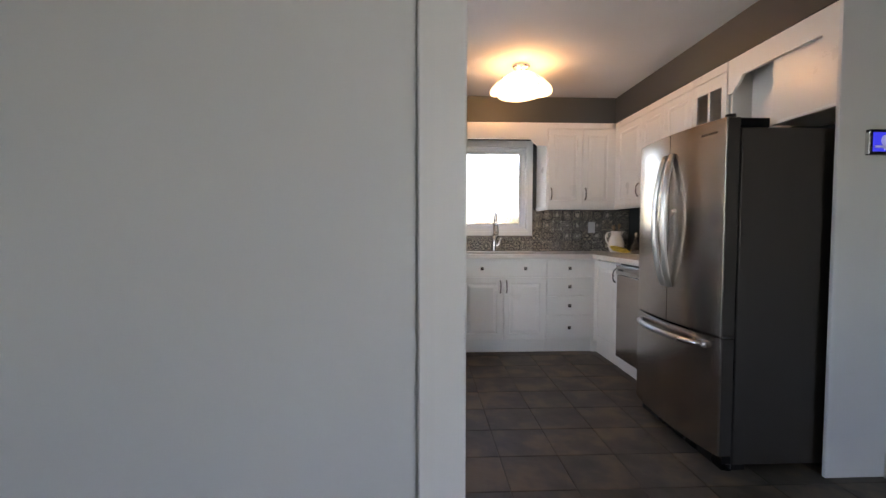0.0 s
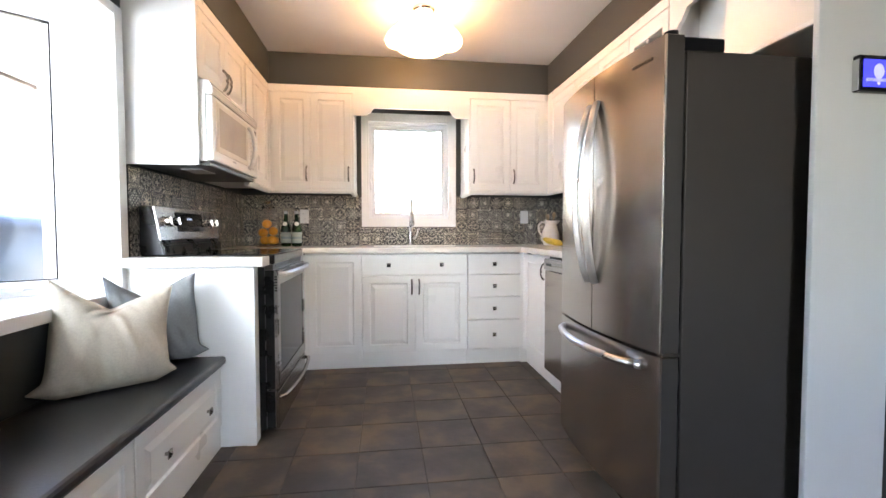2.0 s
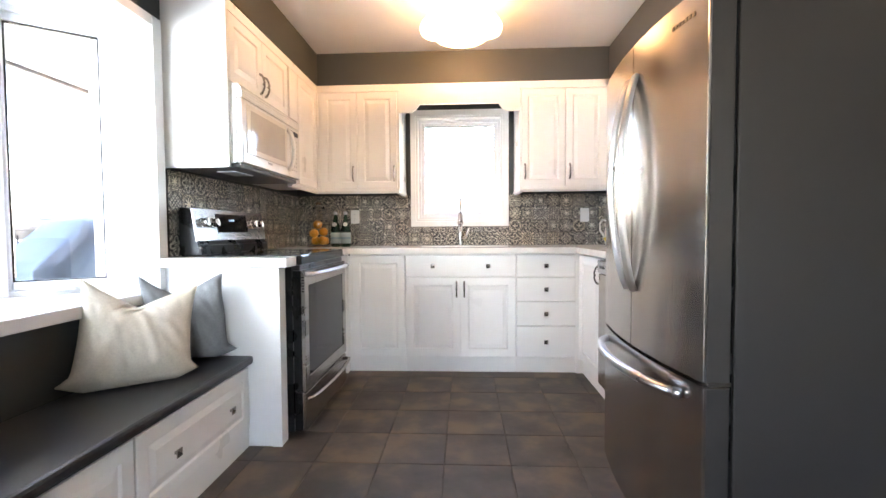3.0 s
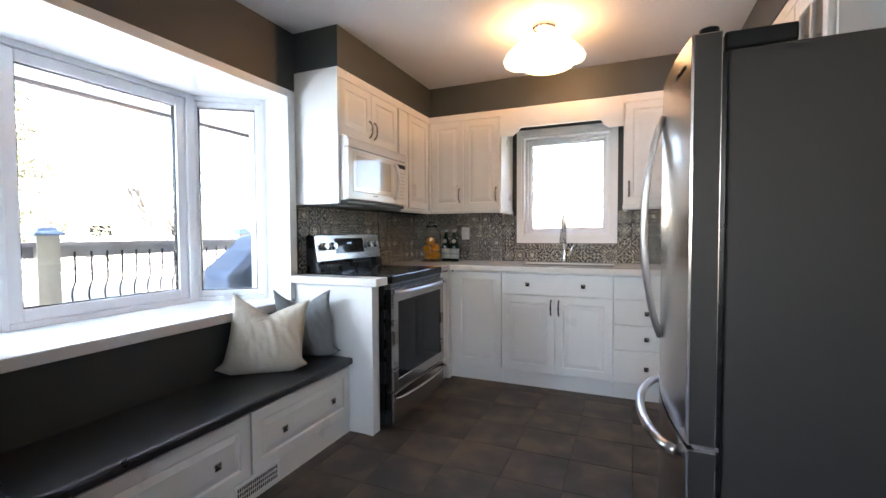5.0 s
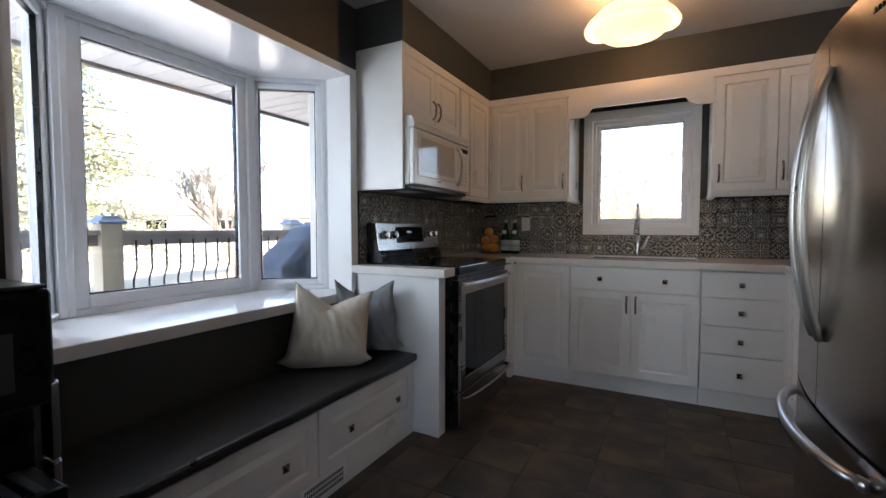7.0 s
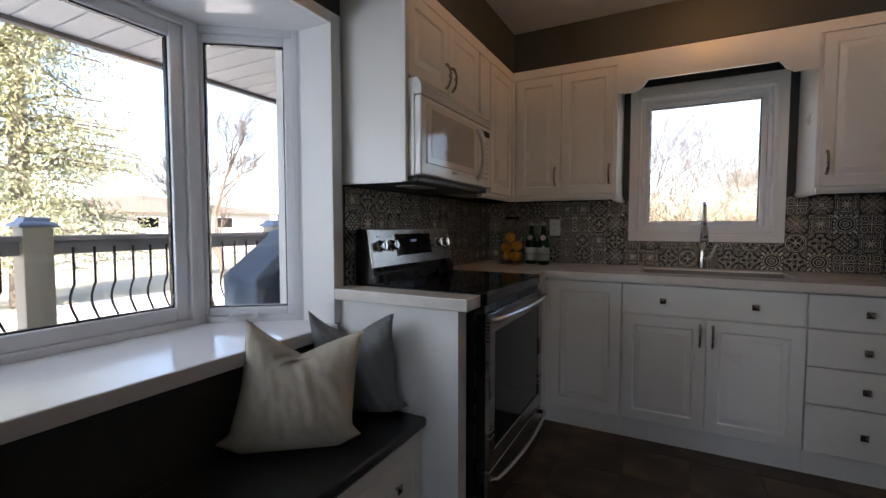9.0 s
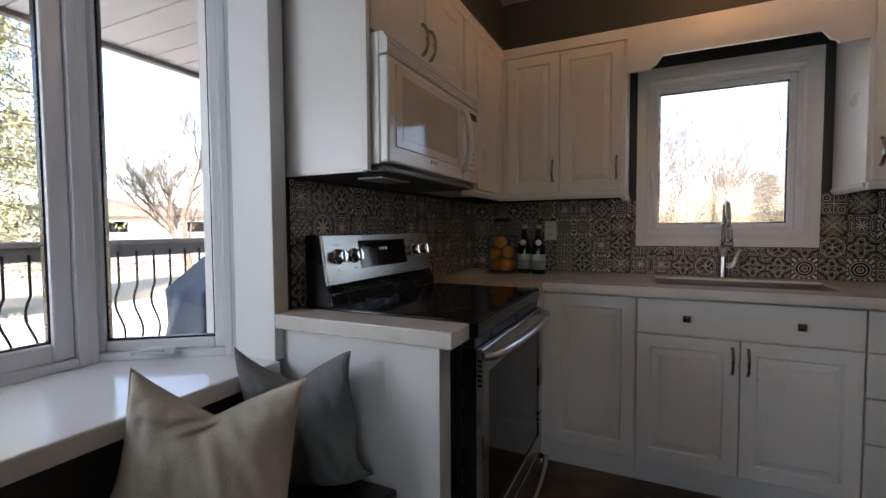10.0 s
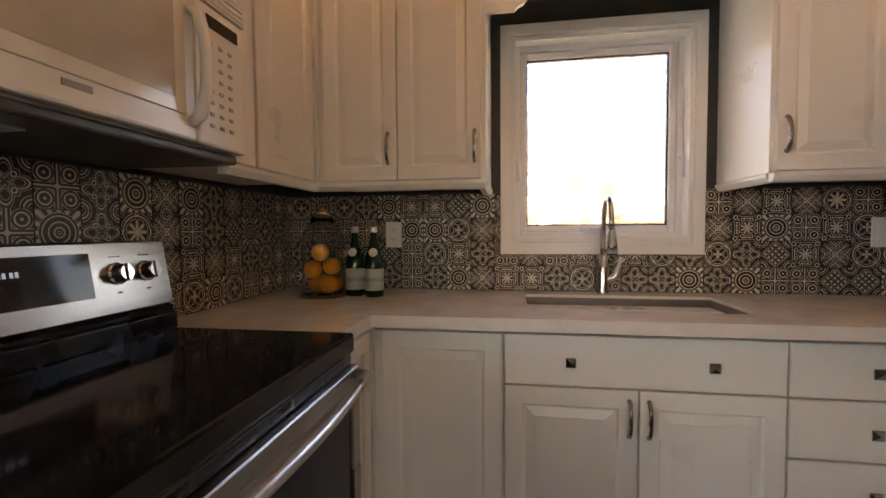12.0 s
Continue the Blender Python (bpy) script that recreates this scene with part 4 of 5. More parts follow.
GREEN_GLASS = glass_mat("green_bottle_glass", (0.006, 0.055, 0.016))
GREEN_GLASS.node_tree.nodes["Principled BSDF"].inputs["Transmission Weight"].default_value = 0.55
GREEN_GLASS.node_tree.nodes["Principled BSDF"].inputs["Roughness"].default_value = 0.05
bt = thing("water_bottle", "green glass water bottle with pale blue label", "bottle", pose(-0.226, 4.535, 0.915), "bottles by the outlet")
part("vessel", lathe([(0, 0), (0.036, 0), (0.039, 0.006), (0.039, 0.135), (0.034, 0.165), (0.020, 0.205), (0.0145, 0.235), (0.0135, 0.262), (0, 0.262)], 32), GREEN_GLASS, bt, "green glass", smooth=True)
part("label", lathe([(0.0395, 0.028), (0.0400, 0.028), (0.0400, 0.115), (0.0395, 0.115)], 32), mat("pale_blue_label", (0.42, 0.50, 0.50), 0.55), bt, "pale blue wrap label", smooth=True)
part("label_band", lathe([(0.0402, 0.062), (0.0405, 0.062), (0.0405, 0.080), (0.0402, 0.080)], 32), mat("blue_band", (0.28, 0.36, 0.40), 0.5), bt)
b = lathe([(0, 0), (0.018, 0), (0.018, 0.0015), (0, 0.0015)], 24)
b.transform(Matrix.Translation((0, -0.0315, 0.182)) @ Matrix.Rotation(radians(68), 4, "X"))
part("neck_label", b, mat("cream_label", (0.75, 0.75, 0.70), 0.5), bt, "round cream neck label")
part("cap", lathe([(0, 0.2625), (0.0150, 0.2625), (0.0155, 0.282), (0.013, 0.286), (0, 0.286)], 24), mat("silver_cap", (0.6, 0.6, 0.62), 0.3, 1.0), bt, "silver cap")
copy_thing(bt, pose(-0.138, 4.515, 0.915, 0, 0, 12))


def outlet(name, x, z, label, switch):
    ob = thing(name, label, "wall outlet", pose(x, 4.742, z))
    part("cover_plate", box(-0.037, 0.037, -0.006, 0.001, -0.058, 0.058, 0.003), TRIM, ob)
    if switch:
        part("rocker", box(-0.017, 0.017, -0.010, -0.005, -0.034, 0.034, 0.002), TRIM, ob)
    else:
        for q in (-0.022, 0.022):
            s_ = part("socket", box(-0.016, 0.016, -0.008, -0.005, q - 0.015, q + 0.015, 0.002), TRIM, ob)
            bb = box(-0.007, -0.005, -0.0085, -0.0075, q - 0.004, q + 0.006)
            box(0.005, 0.007, -0.0085, -0.0075, q - 0.004, q + 0.006, bm=bb)
            part("slot", bb, BLACK, s_)
    return ob


outlet("outlet", -0.115, 1.165, "white double socket on the patterned tiles behind the bottles", False)
outlet("wall_switch", 1.84, 1.165, "white rocker switch on the patterned tiles near the pitcher", True)

PORCELAIN = mat("glazed_cream_porcelain", (0.80, 0.76, 0.70), 0.15, vary=0.02, scale=5)
pt = thing("pitcher", "glazed white ceramic pitcher holding wooden utensils", "pitcher", pose(2.0, 4.50, 0.915))
part("body", lathe([(0, 0), (0.055, 0), (0.062, 0.01), (0.078, 0.06), (0.076, 0.10), (0.058, 0.15), (0.048, 0.175), (0.054, 0.205), (0.060, 0.212), (0.055, 0.212), (0.044, 0.178), (0.070, 0.10), (0.05, 0.012), (0, 0.008)], 36), PORCELAIN, pt, smooth=True)
part("handle", tube([(-0.050, 0, 0.195), (-0.085, 0, 0.200), (-0.108, 0, 0.170), (-0.105, 0, 0.120), (-0.074, 0, 0.075)], [0.008, 0.008, 0.008, 0.008, 0.009], 10), PORCELAIN, pt, smooth=True)
part("spout", prism([(0.045, 0.17), (0.085, 0.214), (0.052, 0.213)], "y", -0.018, 0.018, 0.003), PORCELAIN, pt, smooth=False)
WOOD = mat("pale_beech", (0.48, 0.32, 0.19), 0.55, vary=0.1, scale=12, stretch=(1, 1, 0.1))
for dx, dy, h in ((-0.02, 0.01, 0.27), (0.025, -0.005, 0.285)):
    sp = tagged(part("wooden_spoon", tube([(2.0 + dx * 0.4, 4.50 + dy, 0.93), (2.0 + dx, 4.50 + dy, 0.915 + h - 0.05), (2.0 + dx * 1.15, 4.50 + dy, 0.915 + h - 0.02), (2.0 + dx * 1.2, 4.50 + dy, 0.915 + h)], [0.005, 0.006, 0.018, 0.012], 10, flat=0.5), WOOD, None, "pale beech wooden spoon standing in the pitcher", smooth=True), category="wooden spoon", group="utensils in the pitcher")
BANANA = mat("banana_skin", (0.80, 0.58, 0.09), 0.45, vary=0.08, scale=25, tint=(0.55, 0.42, 0.08))
bn = thing("banana_bunch", "small bunch of ripe yellow bananas on the worktop", "bananas", pose(1.98, 4.33, 0.917))
for k in range(3):
    pts = [(-0.09 + 0.022 * i, 0.028 * k + 0.045 * math.sin(math.pi * i / 8), 0.022 + 0.010 * k + 0.012 * math.cos(math.pi * i / 8)) for i in range(9)]
    part("banana", tube(pts, [0.006, 0.014, 0.018, 0.019, 0.019, 0.019, 0.017, 0.012, 0.005], 7), BANANA, bn, smooth=True)
ck = thing("glass_carafe", "small clear glass carafe with a stopper on the side counter", "carafe", pose(2.07, 4.22, 0.915))
part("vessel", lathe([(0, 0), (0.045, 0), (0.052, 0.02), (0.045, 0.07), (0.020, 0.12), (0.018, 0.15), (0.022, 0.155), (0.015, 0.155), (0.016, 0.12), (0.042, 0.068), (0.048, 0.02), (0.04, 0.005), (0, 0.004)], 28), GLASS, ck, smooth=True)
part("stopper", lathe([(0, 0.150), (0.013, 0.150), (0.016, 0.165), (0.020, 0.185), (0.012, 0.198), (0, 0.200)], 20), CHROME, ck, smooth=True)

# ---- touch panel on the end panel ----
SCREEN = glow("lit_blue_screen", (0.05, 0.06, 1.0), 0.07, (0.02, 0.02, 0.1))
tp = thing("wall_touch_panel", "small black wall-mounted touch panel with a lit blue screen", "wall control panel", pose(2.022, 2.044, 1.468))
part("housing", box(0, 0.142, -0.022, 0.0, 0, 0.112, 0.004), BLACK, tp)
part("bezel_edge", box(-0.002, 0.003, -0.021, -0.001, 0.003, 0.099, 0.001), CHROME, tp)
sc_ = part("screen", box(0.013, 0.129, -0.0235, -0.0218, 0.014, 0.098), SCREEN, tp, "glowing blue screen")
for (ax, az, rx, rz, c_) in ((0.068, 0.062, 0.019, 0.024, (0.25, 0.28, 1.0)), (0.068, 0.026, 0.006, 0.006, (0.7, 0.7, 1.0))):
    b = bmesh.new()
    vs = [b.verts.new((ax + rx * math.cos(2 * math.pi * i / 24), -0.0239, az + rz * math.sin(2 * math.pi * i / 24))) for i in range(24)]
    vs2 = [b.verts.new((v.co.x, -0.0236, v.co.z)) for v in vs]
    b.faces.new(vs)
    b.faces.new(vs2[::-1])
    for i in range(24):
        b.faces.new((vs[i], vs[(i + 1) % 24], vs2[(i + 1) % 24], vs2[i]))
    part("screen_shape", b, glow("screen_shape", c_, 0.035), sc_)
part("screen_bar", box(0.022, 0.118, -0.0241, -0.0236, 0.030, 0.040), glow("screen_bar", (0.02, 0.02, 0.25), 0.03), sc_)

# ---- pillows ----
LINEN = mat("cream_linen", (0.59, 0.54, 0.45), 0.95, vary=0.05, scale=140, bump=1.0, bump_scale=420)
GREYLINEN = mat("blue_grey_linen", (0.225, 0.235, 0.24), 0.95, vary=0.06, scale=140, bump=0.8, bump_scale=450)


def pillow(name, label, material, m, w, h, thick, chop, seed, taper=0.0, slump=0.0, shift=0.0):
    """A square feather pillow with pointed corners and a dented top; taper draws the top in, shift moves it sideways."""
    n = 44

    def flat_place(u, v):
        """Where a point of the seam's plane lies, before the filling."""
        pinch = 0.085 * (1 - abs(v) ** 3.5)
        x = u * w / 2 * (1 - pinch * abs(u)) * (1 - taper * (0.5 + 0.5 * v)) + shift * (0.5 + 0.5 * v)
        z = v * h / 2 * (1 - 0.085 * (1 - abs(u) ** 3.5) * max(0.0, v))
        away_ = (u + 0.08) / (1.08 if u > -0.08 else 0.92)
        z -= chop * max(0.0, 1 - abs(away_)) ** (1.5 if away_ > 0 else 1.0) * max(0.0, v) ** 2.0
        ear = max(0.0, abs(u) - 0.74) / 0.26 * max(0.0, -v - 0.70) / 0.30
        x += math.copysign(0.022, u) * ear
        z += 0.030 * ear + slump * u * max(0.0, v)
        return x, z

    b = bmesh.new()
    sheets = []
    for side in (-1, 1):
        grid = []
        for i in range(n + 1):
            row = []
            for k in range(n + 1):
                u, v = 2 * i / n - 1, 2 * k / n - 1
                x, z = flat_place(u, v)
                top = max(0.0, v)
                body = max(0.0, (1 - abs(u) ** 2.6)) ** 0.45 * max(0.0, (1 - abs(v) ** 2.6)) ** 0.45
                sag = 1 + 0.28 * -v
                fold = noise.noise(Vector((u * 1.6 + seed, v * 1.6, side * 3.1))) * 0.008 + noise.noise(Vector((u * 7 + v * 3 + seed, v * 2.5 - u, side * 2))) * 0.009
                wrinkle = 0.004 * noise.noise(Vector((u * 16 - v * 5 + seed, v * 9 + u * 6, side * 4))) * (0.4 + abs(u * v) * 1.6)
                dent = -0.028 * math.exp(-(((u + 0.06) / 0.16) ** 2 + ((v - 0.80) / 0.30) ** 2))
                crease = -0.012 * math.exp(-((u + 0.10 + 1.1 * (0.78 - v)) / 0.055) ** 2) * math.exp(-((v - 0.58) / 0.15) ** 2) - 0.010 * math.exp(-((u - 0.12 + 1.6 * (0.62 - v)) / 0.055) ** 2) * math.exp(-((v - 0.50) / 0.13) ** 2)
                lip = 0.010 * math.exp(-((u - 0.06 + 1.2 * (0.72 - v)) / 0.07) ** 2) * math.exp(-((v - 0.60) / 0.16) ** 2)
                corner = -0.012 * math.exp(-((abs(u) + abs(v) - 1.62 + 0.10 * math.sin(7 * u + seed)) / 0.055) ** 2) * (1 if v < 0 else 0.5)
                y = side * (thick / 2 * body * sag + (fold + wrinkle + dent + crease + lip + corner) * min(1.0, body) ** 0.6)
                y += 0.018 * top * math.sin(2.6 * u + seed) + 0.010 * math.sin(5 * v + seed) * abs(u) ** 3
                row.append((x, y, z))
            grid.append(row)
        sheets.append([[b.verts.new(c) for c in row] for row in grid])
    for s_ in sheets:
        for i in range(n):
            for k in range(n):
                b.faces.new((s_[i][k], s_[i + 1][k], s_[i + 1][k + 1], s_[i][k + 1]))
    bmesh.ops.remove_doubles(b, verts=b.verts, dist=0.0006)
    ob = thing(name, label, "pillow", m, "pillows on the bench")
    part("cover", b, material, ob, smooth=True)
    edge = []
    for t in range(4 * 22):
        s_, q = divmod(t, 22)
        a = 2 * q / 22 - 1
        u, v = ((a, -1), (1, a), (-a, 1), (-1, -a))[s_]
        x, z = flat_place(u, v)
        edge.append((x, 0.018 * max(0.0, v) * math.sin(2.6 * u + seed) + 0.010 * math.sin(5 * v + seed) * abs(u) ** 3, z))
    edge.append(edge[0])
    part("piping", tube(edge, 0.0026, 6), material, ob, smooth=True)
    return ob


def stand(x, y, z, yaw, lean):
    return pose(x, y, z) @ pose(0, 0, 0, 0, 0, yaw) @ pose(0, 0, 0, -lean, 0, 0)


def lean_on(bottom_a, bottom_b, top_mid, height):
    """Stands a pillow with its lower corners at two places, leaning towards top_mid."""
    a, b_, t = Vector(bottom_a), Vector(bottom_b), Vector(top_mid)
    mid = (a + b_) / 2
    across = (b_ - a).normalized()
    up = (t - mid)
    up = (up - across * up.dot(across)).normalized()
    return Matrix.Translation(mid + up * height / 2) @ Matrix((across, up.cross(across), up)).transposed().to_4x4()


pillow("throw_pillow", "cream linen throw pillow with a dented top and pointed corners", LINEN, lean_on((-0.612, 2.442, 0.462), (-0.278, 2.716, 0.457), (-0.474, 2.703, 0.81), 0.385), 0.405, 0.395, 0.165, 0.085, 1.3, 0.04, -0.026, 0.042)
pillow("throw_pillow", "blue-grey linen throw pillow leaning on the half wall", GREYLINEN, lean_on((-0.610, 2.862, 0.462), (-0.268, 2.972, 0.462), (-0.458, 2.893, 0.83), 0.385), 0.36, 0.39, 0.12, 0.10, 7.7, 0.06, 0.0, -0.014)

# ---- toe-space register under the bench ----
vr = thing("floor_register", "white slotted metal heating register in the bench toe board", "vent", pose(-0.218, 2.19, 0.02, 0, 0, 90))
part("frame", box(0, 0.26, -0.006, 0.002, 0, 0.085, 0.002), TRIM, vr)
for r_ in range(3):
    for c_ in range(20):
        part("slot", box(0.016 + 0.0115 * c_, 0.0225 + 0.0115 * c_, -0.0068, -0.0055, 0.012 + 0.022 * r_, 0.028 + 0.022 * r_), BLACK, vr)

# ---- coffee machine ----
CLEAR = glass_mat("smoky_clear_plastic", (0.75, 0.78, 0.80), 0.08)
st = thing("low_stand", "plain dark low stand beside the end of the bench", "stand", pose(-0.60, 1.075, 0))
part("carcass", box(0, 0.44, 0, 0.385, 0.0, 0.50, 0.004), BENCH_TOP, st)
cf = thing("coffee_machine", "black bean-to-cup coffee machine with a chrome-edged water tank", "coffee machine", pose(-0.165, 1.085, 0.501, 0, 0, 90))
CW = 0.345
part("body", box(0, CW, 0.10, 0.40, 0.0, 0.488, 0.014, 3), BLACK, cf)
part("head", box(0, CW, -0.005, 0.099, 0.24, 0.496, 0.014, 3), BLACK, cf, "glossy black front head")
part("top_plate", box(0.01, CW - 0.01, 0.0, 0.39, 0.4965, 0.505, 0.003), mat("dark_metal_top", (0.10, 0.10, 0.10), 0.3, 0.6), cf)
part("display_panel", box(0.05, CW - 0.07, -0.010, -0.004, 0.285, 0.41, 0.004), mat("grey_fascia", (0.10, 0.10, 0.10), 0.2), cf, "grey control fascia")
part("spout", box(CW * 0.5 - 0.035, CW * 0.5 + 0.035, -0.02, 0.04, 0.17, 0.245, 0.008), BLACK, cf)
dt = part("drip_tray", box(0.01, CW - 0.01, -0.07, 0.099, 0.0, 0.075, 0.008), BLACK, cf)
for q in range(8):
    part("grate_bar", box(0.03 + 0.036 * q, 0.048 + 0.036 * q, -0.06, 0.09, 0.0755, 0.080, 0.001), mat("grate_metal", (0.12, 0.12, 0.12), 0.35, 0.8) if q == 0 else bpy.data.materials["grate_metal"], dt)
for za, zb in ((0.0, 0.105), (0.112, 0.285)):
    part("side_trim", prism([(CW - 0.012, -0.008), (CW + 0.006, 0.0), (CW + 0.012, 0.02), (CW + 0.006, 0.045), (CW - 0.012, 0.05)], "z", za, zb, 0.003), mat("smoked_chrome", (0.30, 0.31, 0.33), 0.18, 1.0) if za == 0 else bpy.data.materials["smoked_chrome"], cf, "curved smoked chrome side trim")
part("milk_cup", lathe([(0, 0), (0.035, 0), (0.038, 0.01), (0.042, 0.15), (0.039, 0.15), (0.034, 0.01), (0, 0.006)], 28, (0.20, -0.005, 0.081)), CHROME, cf, "steel milk cup", smooth=True)

# ---- baseboards ----
def baseboard(name, x0, x1, y0, y1, axis):
    d = (0, 0.014)
    prof = [(0, 0), (0.016, 0), (0.016, 0.085), (0.012, 0.092), (0.014, 0.105), (0.009, 0.118), (0.010, 0.128), (0.004, 0.138), (0, 0.138)]
    if axis == "y":      # board on a wall that faces -y
        b = prism([(y0 - p, z) for p, z in prof], "x", x0, x1)
    else:                # board on a wall that faces -x
        b = prism([(x0 - p, z) for p, z in prof], "y", y0, y1)
    return structure(name, b, TRIM, "white moulded baseboard")


baseboard("baseboard", 2.180, 4.0, 1.974, 1.974, "y")
baseboard("baseboard", 2.194, 2.194, 1.959, 2.043, "x")
structure("baseboard", box(-2.4, PX + 0.002, PY0 - 0.014, PY0 - 0.001, 0, 0.13, 0.003), TRIM)
# casing on the end of the partition
structure("trim", box(PX - 0.080, PX + 0.004, PY0 - 0.014, PY0 - 0.002, 0.0, ZC - 0.002, 0.004), TRIM, "white flat casing on the end of the partition")

orn = thing("plate_ornament", "small pale decorative plate standing in the glazed cabinet", "ornament", pose(2.02, 2.90, 1.7165))
b = lathe([(0, 0), (0.05, 0), (0.095, 0.012), (0.098, 0.016), (0.05, 0.006), (0, 0.006)], 32)
b.transform(Matrix.Translation((0, 0, 0.12)) @ Matrix.Rotation(radians(-78), 4, "Y"))
part("plate", b, mat("painted_plate", (0.50, 0.46, 0.30), 0.25, vary=0.2, scale=40), orn, smooth=True)
part("easel", box(-0.02, 0.05, -0.04, 0.04, 0, 0.035, 0.003), BLACK, orn)


# ---- outside ----
CONCRETE = mat("pale_patio_concrete", (0.66, 0.65, 0.63), 0.85, vary=0.06, scale=1.2, bump=0.4, bump_scale=40)
LAWN = mat("dry_spring_lawn", (0.27, 0.25, 0.16), 0.95, vary=0.2, scale=0.8, tint=(0.36, 0.32, 0.24), bump=0.8, bump_scale=60)
DECKWOOD = mat("weathered_pine", (0.50, 0.45, 0.34), 0.75, vary=0.12, scale=6, stretch=(1, 1, 0.25), bump=0.5, bump_scale=50)
PAVER = mat("blue_grey_paving_slab", (0.25, 0.265, 0.29), 0.85, vary=0.08, scale=4, bump=0.5, bump_scale=50)
RAILWOOD = mat("weathered_grey_rail", (0.33, 0.30, 0.275), 0.8, vary=0.12, scale=6, bump=0.5, bump_scale=50)
IRON = mat("black_painted_iron", (0.025, 0.022, 0.020), 0.45, vary=0.1, scale=20)
COPPER = mat("blue_grey_post_cap", (0.16, 0.22, 0.30), 0.45, vary=0.08, scale=20)
ALU = mat("white_soffit_panel", (0.62, 0.62, 0.62), 0.6, vary=0.04, scale=4, bump=0.5, bump_scale=300)
BARK = mat("grey_bark", (0.20, 0.16, 0.12), 0.9, vary=0.15, scale=8, bump=0.8, bump_scale=30)
BRICK_FAR = mat("far_brick", (0.34, 0.22, 0.17), 0.9, vary=0.12, scale=4)
SIDING = mat("pale_siding", (0.55, 0.53, 0.50), 0.8, vary=0.05, scale=2)
SHINGLE = mat("brown_shingles", (0.23, 0.19, 0.165), 0.9, vary=0.15, scale=5)

GZ = -0.35
b = bmesh.new()
hole = [(-0.9, -3.2), (4.5, -3.2), (4.5, 5.1), (-0.9, 5.1)]
far_ = [(-900, -900), (900, -900), (900, 900), (-900, 900)]
vi = [b.verts.new((x, y, GZ)) for x, y in hole]
vo = [b.verts.new((x, y, GZ)) for x, y in far_]
for i in range(4):
    j = (i + 1) % 4
    b.faces.new((vi[i], vi[j], vo[j], vo[i]))
structure("ground", b, LAWN, "pale dry spring lawn")
structure("patio", box(-9.5, -3.2, -1.0, 9.0, GZ + 0.002, GZ + 0.04), CONCRETE, "pale concrete patio beyond the deck")
structure("foundation", box(-0.82, 4.2, -3.0, 4.955, GZ - 0.05, -0.101), CONCRETE)

# paved deck: square slabs with open joints
deck = structure("deck", box(-3.17, -0.84, -0.8, 6.5, -0.16, -0.075), GROUT, "paved deck beside the house")
SLAB = 0.405
slab_mesh = mesh_of(box(-SLAB / 2 + 0.006, SLAB / 2 - 0.006, -SLAB / 2 + 0.006, SLAB / 2 - 0.006, -0.020, 0.0, 0.002, 1), "paving_slab", PAVER)
for i in range(5):
    for k in range(18):
        o = new("paving_slab", slab_mesh)
        o.parent = deck
        o.matrix_basis = pose(-2.945 + SLAB * i, -0.59 + SLAB * k, -0.055)

# railing
fence = thing("deck_railing", "weathered timber deck railing with curved black iron balusters", "railing", pose(-3.05, 0, 0))
RAIL_Y0, RAIL_Y1 = -0.8, 6.5
part("top_rail", box(-0.07, 0.07, RAIL_Y0, RAIL_Y1, 1.075, 1.112, 0.005), RAILWOOD, fence, "weathered grey top rail")
part("upper_board", box(-0.02, 0.02, RAIL_Y0, RAIL_Y1, 0.985, 1.074, 0.004), RAILWOOD, fence)
part("lower_board", box(-0.02, 0.02, RAIL_Y0, RAIL_Y1, 0.06, 0.15, 0.004), RAILWOOD, fence)
posts = (-0.99, 0.94, 2.872, 4.82)
for y in posts:
    part("post", box(-0.078, 0.078, y - 0.078, y + 0.078, -0.05, 1.165, 0.006), DECKWOOD, fence, "square treated pine post")
    b = bmesh.new()
    rings = []
    for s_, z in ((0.098, 1.166), (0.102, 1.178), (0.094, 1.192), (0.070, 1.204), (0.060, 1.226), (0.050, 1.232)):
        rings.append([b.verts.new((sx * s_, y + sy * s_, z)) for sx, sy in ((-1, -1), (1, -1), (1, 1), (-1, 1))])
    for p, q in zip(rings, rings[1:]):
        for i in range(4):
            b.faces.new((p[i], p[(i + 1) % 4], q[(i + 1) % 4], q[i]))
    b.faces.new(rings[0][::-1])
    b.faces.new(rings[-1])
    part("post_cap", b, COPPER, fence, "blue-grey metal post cap")
y = -0.707
bal_mesh = None
while y < RAIL_Y1:
    if min(abs(y - q) for q in posts) > 0.10:
        if bal_mesh is None:
            pts = [(0.025, 0.030 * math.sin(2 * math.pi * min(1, max(0, (k - 5) / 11)) * 1.0) * (1 if 5 <= k <= 16 else 0), 0.10 + 0.93 * k / 22) for k in range(23)]
            bal_mesh = mesh_of(tube(pts, 0.0085, 6), "baluster", IRON, True)
        o = new("baluster", bal_mesh)
        o.parent = fence
        o.location = (0, y, 0)
    y += 0.126

